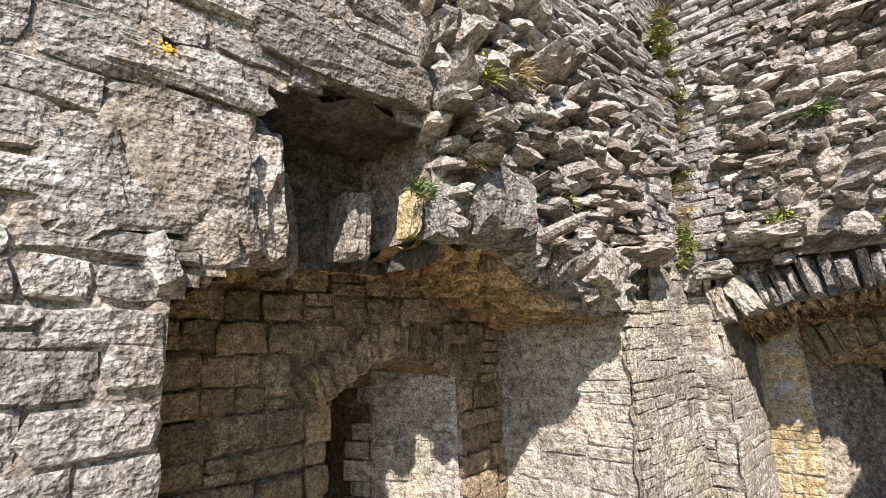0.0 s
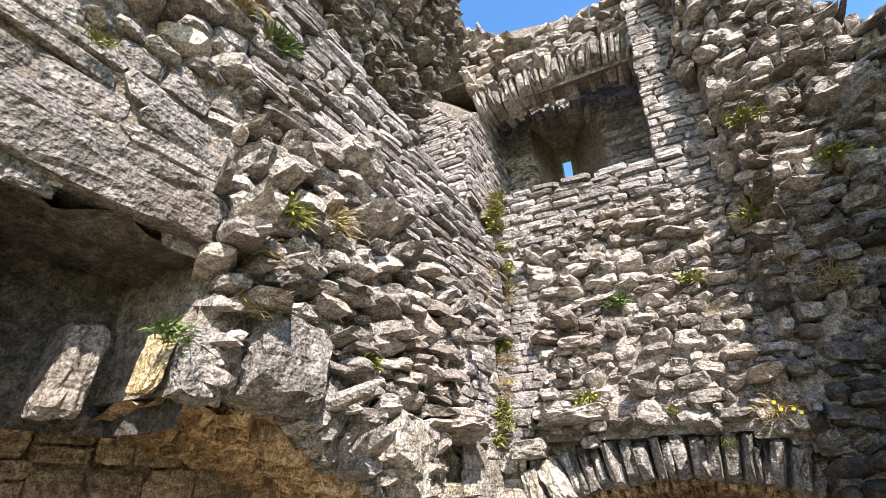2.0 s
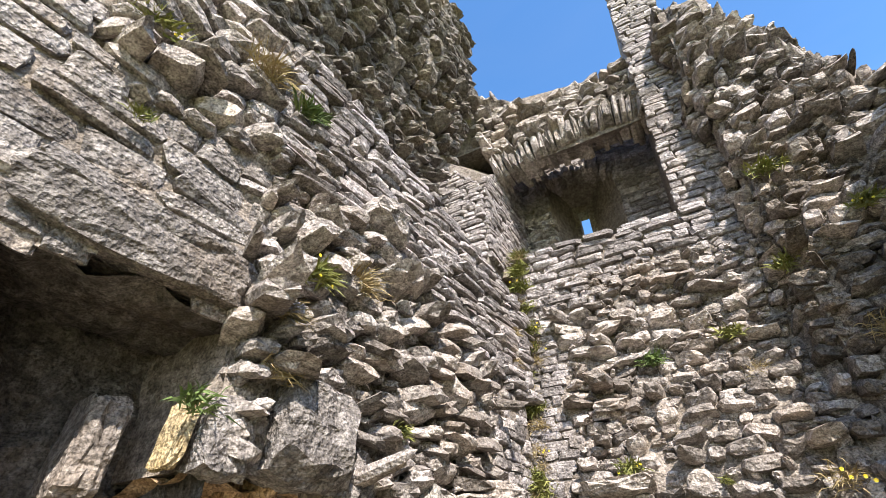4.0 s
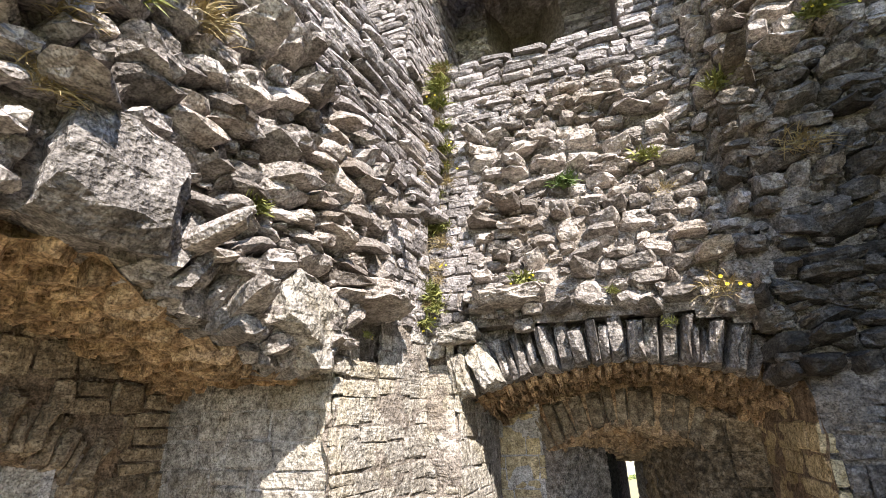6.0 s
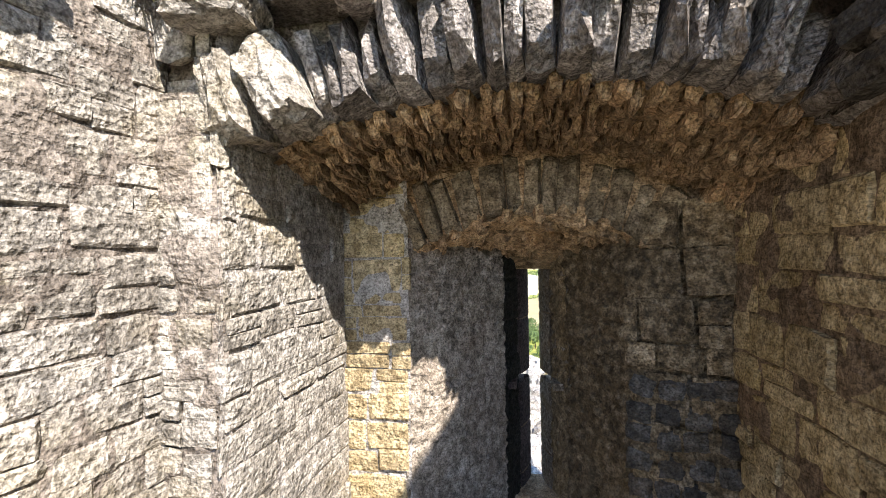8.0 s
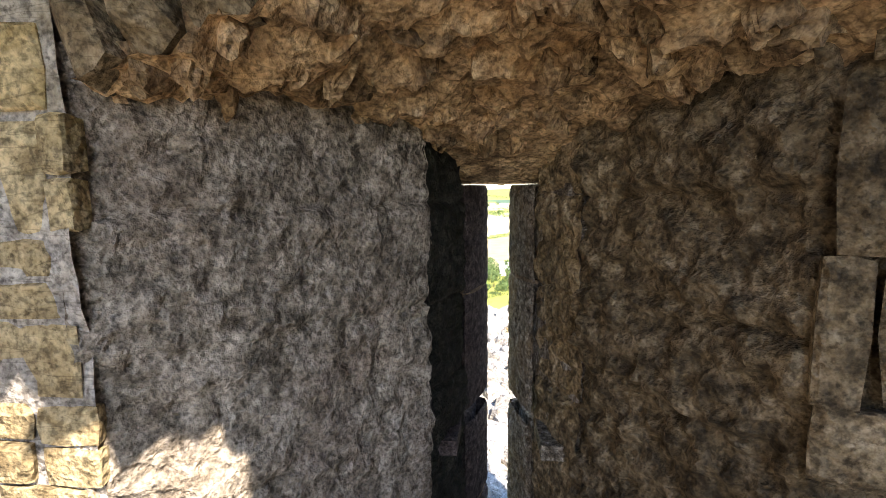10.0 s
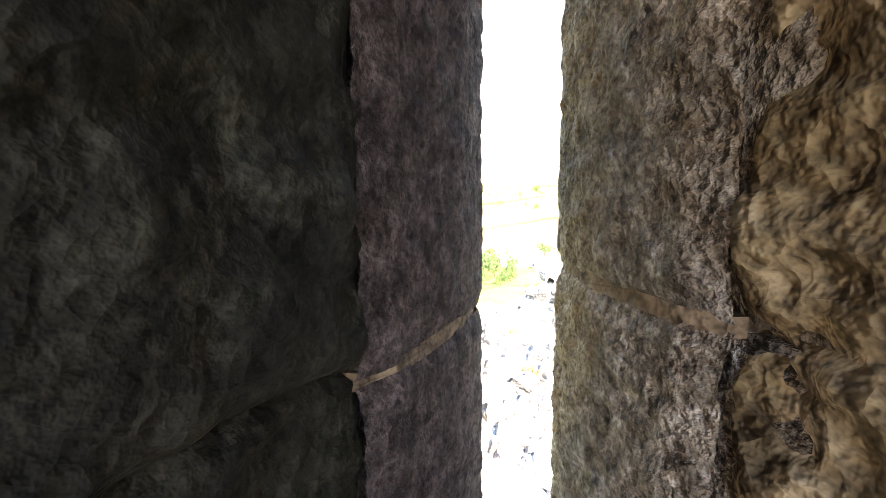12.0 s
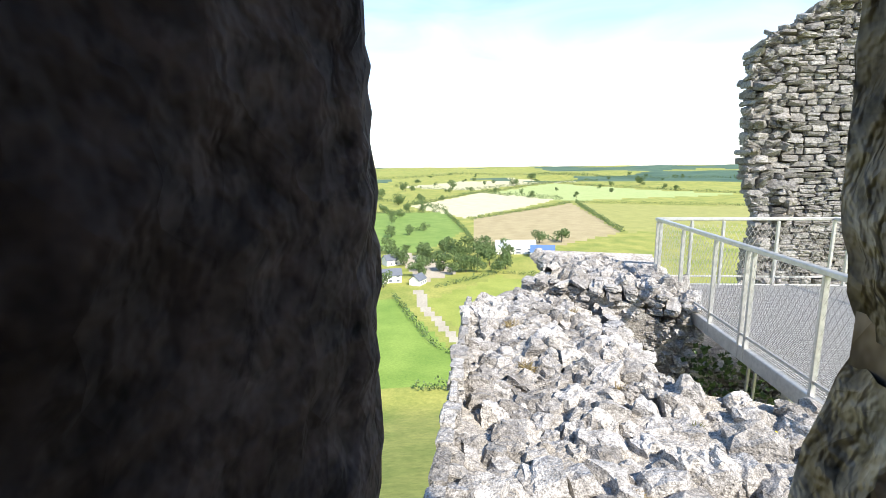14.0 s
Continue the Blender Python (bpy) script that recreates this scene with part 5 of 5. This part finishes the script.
# the ruined tower across the yard
tower = Build()
edge_t = curve([(-9, 5.9), (-1.5, 5.7), (0.0, 5.85), (0.8, 5.6), (1.5, 5.5), (2.6, 5.45), (3.6, 5.5), (4.0, 6.1), (4.5, 6.9), (6, 8.5)])
for k in range(23):
    z = -9 + k * 0.6
    tower.prism([(edge_t(z + 0.3) + 0.4, 11.2), (9.5, 11.0), (9.5, 13.5), (edge_t(z + 0.3) + 2.6, 13.5)], z, min(z + 0.6, 4.6))
tower_ob = tower.make("wall_tower", MORTAR, kind="structure")
FTW = Face((0, 11.35), (1, -0.05), (-0.05, -1))
lay(FTW, tower_ob, courses(rr, 5.3, 9.4, -2.0, 5.6, (0.09, 0.16), (0.16, 0.42), (0.06, 0.14), lambda u, v: u > edge_t(v) + 0.06 * math.sin(v * 11) and v < 4.35 + 0.2 * (u - 6.5), "block", 0.0, 0.014, 3.0), TOWER, (7, 2), rr, 200)
lay(FTW, tower_ob, courses(rr, 5.3, 7.2, -2.0, 5.0, (0.12, 0.22), (0.2, 0.4), (0.15, 0.26), lambda u, v: edge_t(v) - 0.03 < u < edge_t(v) + 0.75 + 0.2 * math.sin(v * 4), "rubble", 0.0, 0.03, 8), TOWER, (6, 2), rr, 100)

# steel viewing platform
STEEL = plain("galvanised_steel", (0.5, 0.49, 0.46), 0.45, 0.55, 0.15)
MESHW = plain("wire_mesh", (0.42, 0.4, 0.36), 0.5, 0.5, 0.15)
DECK = plain("steel_grating", (0.52, 0.5, 0.47), 0.55, 0.3, 0.2)
platform = tagged(new("viewing_platform"), "galvanised steel viewing platform with mesh railings on the ruined wall", "platform")
platform.location = (2.78, 4.0, -0.78)


def bar(name, p, q, w, h, material, parent, label=""):
    """A straight bar of the given section between two places."""
    p, q = Vector(p), Vector(q)
    d = q - p
    m = d.to_track_quat("Z", "Y").to_matrix().to_4x4()
    c = 0.15 * min(w, h)
    ring = [(-w / 2 + c, -h / 2), (w / 2 - c, -h / 2), (w / 2, -h / 2 + c), (w / 2, h / 2 - c), (w / 2 - c, h / 2), (-w / 2 + c, h / 2), (-w / 2, h / 2 - c), (-w / 2, -h / 2 + c)]
    b = Build().prism(ring, 0, d.length)
    ob = b.make(name, material, parent, label)
    ob.matrix_basis = Matrix.Translation(p) @ m
    return ob


deck = Build()
for i in range(105):
    x = 0.02 + i * 0.032
    deck.prism([(x, -0.3), (x + 0.006, -0.3), (x + 0.006, 4.0), (x, 4.0)], -0.035, 0)
for i in range(58):
    y = -0.3 + i * 0.075
    deck.prism([(0, y), (3.4, y), (3.4, y + 0.006), (0, y + 0.006)], -0.025, -0.003)
deck.make("deck", DECK, platform, "steel bar grating", "stuff")
bar("edge_beam", (0, -0.35, -0.09), (0, 4.02, -0.09), 0.06, 0.17, STEEL, platform)
bar("edge_beam", (0, 4.02, -0.09), (3.4, 4.1, -0.09), 0.06, 0.17, STEEL, platform)
bar("support_post", (0.12, 3.9, -0.1), (0.35, 3.2, -3.6), 0.09, 0.09, STEEL, platform)
bar("support_post", (0.5, 1.1, -0.1), (0.5, 1.1, -3.6), 0.12, 0.12, STEEL, platform)
bar("support_post", (0.28, 1.5, -0.1), (0.2, 1.5, -3.0), 0.03, 0.03, STEEL, platform)
bar("support_post", (0.36, 1.5, -0.1), (0.3, 1.5, -3.0), 0.03, 0.03, STEEL, platform)
for y in (4.0, 3.85, 2.95, 1.95, 1.22, 1.10, 0.02):
    bar("post", (-0.01, y, -0.16), (-0.01, y, 1.06), 0.05, 0.035, STEEL, platform)
for x in (0.55, 1.05, 1.9, 2.75, 3.0):
    bar("post", (x, 4.05, -0.1), (x, 4.05, 1.06), 0.045, 0.045, STEEL, platform)
bar("handrail", (-0.01, 4.04, 1.09), (-0.01, -0.6, 1.09), 0.075, 0.05, STEEL, platform)
bar("handrail", (-0.01, 4.05, 1.09), (3.4, 4.1, 1.09), 0.05, 0.05, STEEL, platform)
bar("handrail", (2.75, 4.05, 1.09), (3.1, 1.5, 1.09), 0.05, 0.05, STEEL, platform)
bar("rail", (-0.01, 4.04, 0.12), (-0.01, -0.4, 0.12), 0.02, 0.03, STEEL, platform)
bar("rail", (-0.01, 4.05, 0.12), (3.4, 4.1, 0.12), 0.02, 0.03, STEEL, platform)


def net(p, along, length, name):
    """Diamond wire mesh between two rails."""
    b, along, step, high = Build(), Vector(along), 0.075, 0.86
    n = int((length + high * 0.55) / step)
    out = Vector((-along.y, along.x, 0)) * 0.0022
    for s in (1, -1):
        for i in range(n):
            a0 = i * step - (high * 0.55 if s > 0 else 0)
            a1 = a0 + s * high * 0.55
            z0, z1 = 0.0, high
            for lim in (0.0, length):
                if (a0 - lim) * (a1 - lim) < 0:
                    k = (lim - a0) / (a1 - a0)
                    if (a0 < lim) == (lim == 0.0):
                        a0, z0 = lim, z0 + (z1 - z0) * k
                    else:
                        a1, z1 = lim, z0 + (z1 - z0) * k
            if not (0 <= a0 <= length and 0 <= a1 <= length):
                continue
            e = Vector(p) + along * a0 + Vector((0, 0, z0))
            f = Vector(p) + along * a1 + Vector((0, 0, z1))
            t = along * 0.0024
            b.add([e - t, e + out, e + t, f - t, f + out, f + t], [(0, 1, 4, 3), (1, 2, 5, 4), (2, 0, 3, 5)])
    return b.make(name, MESHW, platform, "diamond wire mesh")


net((-0.01, -0.3, 0.14), (0, 1, 0), 4.3, "mesh_panel")
net((0.0, 4.05, 0.14), (1, 0.012, 0), 3.3, "mesh_panel")

# ---- single stones that stand out, plants, lichen ----
pr = random.Random(21)


def boulder(name, face, u, v, w, wide, high, deep, material, parent, spin=0.0, tip=0.0, kind="rubble", seed=0):
    r = random.Random(seed)
    vv, ff = finer(*finer(*unit_stone(r, kind), r, 0.12), r, 0.05)
    ob = part(name, mesh_of(name, vv, ff, material), parent)
    ob.matrix_basis = Matrix.Translation(face.at(u, v, w)) @ face.turn() @ Euler((radians(tip), 0, radians(spin))).to_matrix().to_4x4() @ Matrix.Diagonal((wide, high, deep, 1))
    return ob


boulder("lintel_stone", FA, 0.78, 3.15, -0.03, 0.95, 0.26, 0.12, GREY, wall_a, -3, 3, "block", 3)
boulder("lintel_stone", FA, 0.12, 2.86, -0.02, 0.6, 0.14, 0.075, GREY, wall_a, -6, 0, "block", 4)
boulder("arch_stone", FA, 0.22, 2.52, -0.02, 0.3, 0.46, 0.075, GREY, wall_a, -3, 0, "block", 5)
boulder("arch_stone", FA, -0.12, 2.42, -0.03, 0.26, 0.42, 0.075, GREY, wall_a, 6, 0, "block", 6)
boulder("arch_stone", FA, 0.43, 2.52, -0.22, 0.2, 0.58, 0.2, GREY, wall_a, 6, 0, "slab", 7)
boulder("arch_stone", FA, 0.61, 2.47, -0.42, 0.11, 0.5, 0.16, GREY, wall_a, 10, 0, "slab", 8)
boulder("arch_stone", FA, 0.99, 2.5, -0.4, 0.15, 0.36, 0.12, RUBBLE, wall_a, -2, 0, "dressed", 9)
boulder("arch_stone", FA, 1.15, 2.53, -0.1, 0.045, 0.26, 0.08, OCHRE, wall_a, -6, 0, "dressed", 10)
boulder("arch_stone", FA, 1.3, 2.53, -0.03, 0.22, 0.3, 0.09, GREY, wall_a, -4, 0, "slab", 11)
boulder("arch_stone", FA, 1.66, 2.59, 0.0, 0.44, 0.4, 0.17, GREY, wall_a, -6, 0, "block", 12)
boulder("ledge_stone", FA, 3.14, 2.49, 0.04, 0.44, 0.13, 0.22, RUBBLE, wall_a, -5, -8, "slab", 13)
boulder("arch_stone", FA, 2.62, 2.32, 0.02, 0.5, 0.34, 0.14, PALE, wall_a, -22, 0, "rubble", 14)
boulder("arch_stone", FA, 2.7, 2.2, 0.0, 0.28, 0.26, 0.12, PALE, wall_a, -30, 0, "rubble", 15)
boulder("ledge_stone", FA, 1.95, 3.95, 0.08, 0.4, 0.2, 0.16, RUBBLE, wall_a, -8, -10, "rubble", 16)
boulder("cap_stone", FB, -0.62, 2.60, 0.04, 0.5, 0.11, 0.2, RUBBLE, wall_b, 2, -5, "slab", 17)
boulder("cap_stone", FB, -1.0, 2.40, 0.03, 0.28, 0.15, 0.13, PALE, wall_b, 4, 0, "rubble", 18)
boulder("corbel_stone", FB, -1.0, 2.12, -0.08, 0.14, 0.32, 0.14, PALE, wall_b, 14, 0, "slab", 19)
boulder("corbel_stone", FB, -0.84, 2.17, -0.07, 0.16, 0.34, 0.16, PALE, wall_b, 28, 0, "slab", 20)


def tuft(name, label, category, place, out, size, count, material, leaf=(0.06, 0.45), droop=0.3, flowers=0):
    """A small plant: blades that spring from one root and bend over."""
    ob = tagged(new(name), label, category, "wall plants")
    ob.location = place
    b, out = Build(), Vector(out).normalized()
    side = out.cross(Vector((0, 0, 1))).normalized()
    tips = []
    for _ in range(count):
        d = (out * pr.uniform(0.2, 1.0) + side * pr.gauss(0, 0.55) + Vector((0, 0, 1)) * pr.uniform(-0.2, 1.0)).normalized()
        l, w = size * pr.uniform(0.45, 1.1), size * leaf[0] * pr.uniform(0.6, 1.4)
        across = d.cross(Vector((pr.gauss(0, 1), pr.gauss(0, 1), pr.gauss(0, 1)))).normalized() * w
        root = side * pr.gauss(0, size * 0.25) + Vector((0, 0, pr.gauss(0, size * 0.15)))
        mid = root + d * l * leaf[1]
        tip = root + d * l + Vector((0, 0, -droop * l))
        b.add([root - across * 0.3, root + across * 0.3, mid + across, mid - across, tip], [(0, 1, 2, 3), (3, 2, 4)])
        tips.append(tip)
    b.make("leaves", material, ob, kind="stuff")
    if flowers:
        f = Build()
        for tip in pr.sample(tips, flowers):
            for k in range(5):
                a = k * math.tau / 5
                r = size * 0.07
                f.add([tip, tip + side * r * math.cos(a) + Vector((0, 0, r * math.sin(a))), tip + side * r * math.cos(a + 1) + Vector((0, 0, r * math.sin(a + 1))) + out * r * 0.3], [(0, 1, 2)])
        f.make("flowers", FLOWER, ob, kind="stuff")
    return ob


na, nb = FA.n, FB.n
PLANTS = [
    ("fern", FB, -0.18, 3.53, 0.08, 0.2, 60, FERN), ("weed", FB, -0.5, 2.72, 0.1, 0.17, 70, LEAF), ("weed", FB, 0.42, 3.62, 0.1, 0.2, 50, LEAF), ("weed", FB, 0.5, 3.3, 0.1, 0.16, 40, DRY),
    ("weed", FB, -1.18, 4.95, 0.05, 0.2, 60, LEAF), ("weed", FB, -1.17, 3.9, 0.05, 0.2, 60, DRY), ("weed", FB, -1.15, 3.3, 0.05, 0.15, 50, LEAF), ("weed", FB, -1.2, 2.62, 0.05, 0.2, 80, DRY),
    ("weed", FB, -1.2, 2.75, 0.05, 0.16, 60, LEAF), ("weed", FB, 0.66, 2.52, 0.1, 0.24, 60, DRY), ("weed", FB, 0.95, 4.0, 0.1, 0.24, 60, LEAF), ("weed", FB, 1.1, 4.75, 0.1, 0.26, 60, LEAF),
    ("weed", FB, 1.2, 3.3, 0.14, 0.26, 60, DRY), ("weed", FB, 1.5, 4.2, 0.12, 0.22, 60, LEAF), ("weed", FB, 0.05, 2.58, 0.08, 0.1, 30, LEAF), ("weed", FB, 0.35, 2.36, 0.08, 0.1, 30, LEAF),
    ("weed", FA, 1.35, 3.05, 0.1, 0.2, 90, DRY), ("weed", FA, 1.5, 3.3, 0.1, 0.2, 90, LEAF), ("weed", FA, 1.8, 3.4, 0.1, 0.24, 110, DRY), ("weed", FA, 1.4, 2.8, 0.08, 0.2, 80, DRY),
    ("fern", FA, 1.12, 2.6, 0.02, 0.18, 40, FERN), ("weed", FA, 3.12, 2.3, 0.02, 0.08, 30, LEAF), ("weed", FA, 0.95, 4.35, 0.1, 0.3, 90, DRY), ("fern", FA, 1.25, 4.3, 0.1, 0.22, 60, FERN),
    ("weed", FA, 0.55, 3.6, 0.06, 0.1, 40, LEAF), ("fern", FA, 0.45, 4.1, 0.06, 0.2, 50, LEAF), ("weed", FA, 3.7, 3.6, 0.06, 0.14, 60, DRY), ("weed", FA, 3.75, 3.9, 0.06, 0.14, 60, DRY), ("weed", FA, 2.2, 2.72, 0.08, 0.14, 40, LEAF),
]
for k in range(20):
    PLANTS.append(("weed", FB, -1.22 + pr.uniform(-0.04, 0.1), 2.45 + k * 0.13 + pr.uniform(-0.05, 0.05), 0.04 + pr.uniform(0, 0.05), pr.uniform(0.13, 0.24), 60, pr.choice((DRY, LEAF, LEAF, DRY))))
for k, (kind_, face_, u, v, w, size_, n_, mat_) in enumerate(PLANTS):
    text = {"FERN": "green fern rooted in the joints of the rubble wall"}.get("FERN" if mat_ is FERN else "", "dry brown grass tuft growing from the old wall" if mat_ is DRY else "fresh green weed growing from the old wall")
    tuft(kind_, text, "fern" if mat_ is FERN else "plant", face_.at(u, v, w), face_.n, size_ * 0.72, n_ * 2, mat_, (0.016, 0.5) if mat_ is DRY else (0.045, 0.5), 0.3, 4 if k % 4 == 1 else 0)


def lichen(face, u, v, w, size, material):
    ob = tagged(new("lichen"), "patch of orange lichen crusting the grey stone", "lichen", "lichen patches", "stuff")
    b = Build()
    for _ in range(70):
        a, r = pr.uniform(0, 6.28), size * abs(pr.gauss(0, 0.5))
        c = face.at(u + r * math.cos(a), v + 0.6 * r * math.sin(a), w + pr.uniform(0, 0.012))
        s = size * pr.uniform(0.05, 0.13)
        ring = [c + face.u * s * math.cos(k) * pr.uniform(0.6, 1.2) + Vector((0, 0, s * math.sin(k) * pr.uniform(0.6, 1.2))) for k in (0, 1.05, 2.1, 3.14, 4.2, 5.2)]
        b.add([c + face.n * s * 0.3, *ring], [(0, i, i % 6 + 1) for i in range(1, 7)])
    b.make("crust", material, ob)
    return ob


lichen(FA, 0.05, 2.9, 0.045, 0.05, GOLD)
lichen(FA, 0.62, 3.16, 0.075, 0.055, GOLD)
lichen(FA, 0.72, 3.09, 0.08, 0.04, GOLD)
# outside: grass on the ruined wall, stonecrop flowers, ivy in the gap
for x, y, s, m_ in ((0.35, 4.4, 0.16, DRY), (0.25, 5.5, 0.16, DRY), (1.15, 4.0, 0.15, DRY), (2.05, 3.3, 0.17, LEAF), (0.9, 2.7, 0.12, DRY), (1.1, 6.1, 0.12, DRY), (0.5, 6.3, 0.1, LEAF), (1.6, 3.5, 0.1, LEAF)):
    tuft("grass_tuft", "dry grass tuft rooted on the ruined wall top", "grass", (x, y, wall_top(1.0, y) + 0.03), (0, -0.3, 1), s, 70, m_, (0.03, 0.5), 0.15, 3 if m_ is LEAF else 0)
ivy = tagged(new("ivy"), "dark green ivy climbing in the gap under the platform", "ivy", "", "stuff")
iv = Build()
for _ in range(1500):
    x, z = pr.uniform(2.5, 4.6), pr.uniform(-3.4, -1.1)
    y = 5.95 - 0.1 * (x - 2.7) + pr.uniform(-0.25, 0.1)
    q = Euler((pr.uniform(0.8, 2.2), pr.gauss(0, 0.5), pr.gauss(0, 0.6))).to_matrix()
    s = pr.uniform(0.05, 0.1)
    iv.add([Vector((x, y, z)) + q @ Vector(k) * s for k in ((0, -0.5, 0), (0.5, 0, 0.1), (0.15, 0.2, 0), (0, 0.6, 0), (-0.15, 0.2, 0), (-0.5, 0, 0.1))], [(0, 1, 2, 3, 4, 5)])
iv.make("ivy_leaves", IVY, ivy, kind="stuff")

# dark, crumbled stones low in the embrasure's right side
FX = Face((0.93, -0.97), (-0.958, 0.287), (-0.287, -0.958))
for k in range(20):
    boulder("crumbled_stone", FX, 0.06 + 0.125 * (k % 4) + pr.uniform(-0.02, 0.02), 0.42 + 0.125 * (k // 4) + pr.uniform(-0.015, 0.015), 0.0, 0.12, 0.1, 0.045, DARK_SHADED, wall_er, pr.gauss(0, 5), 0, "block", 40 + k)

# broken niche in the high recess: hanging stones round its head and a ragged side
niche_head = curve([(-1.2, 6.75), (-1.0, 7.0), (-0.7, 7.08), (-0.35, 7.05), (-0.05, 6.85)])
arch_ring(pr, FQ, wall_up, -1.16, 0.0, niche_head, (0.2, 0.34), (0.06, 0.11), (0.25, 0.4), RUBBLE, lambda u: (-0.6 - u) * 40, 0.05)
for k in range(12):
    boulder("niche_stone", FQ, -1.24 + 0.16 * (k % 2) + pr.uniform(-0.05, 0.05), 5.85 + 0.1 * (k // 2), 0.02, 0.24, 0.11, 0.13, PALE, wall_up, pr.gauss(0, 7), 0, "rubble", 60 + k)
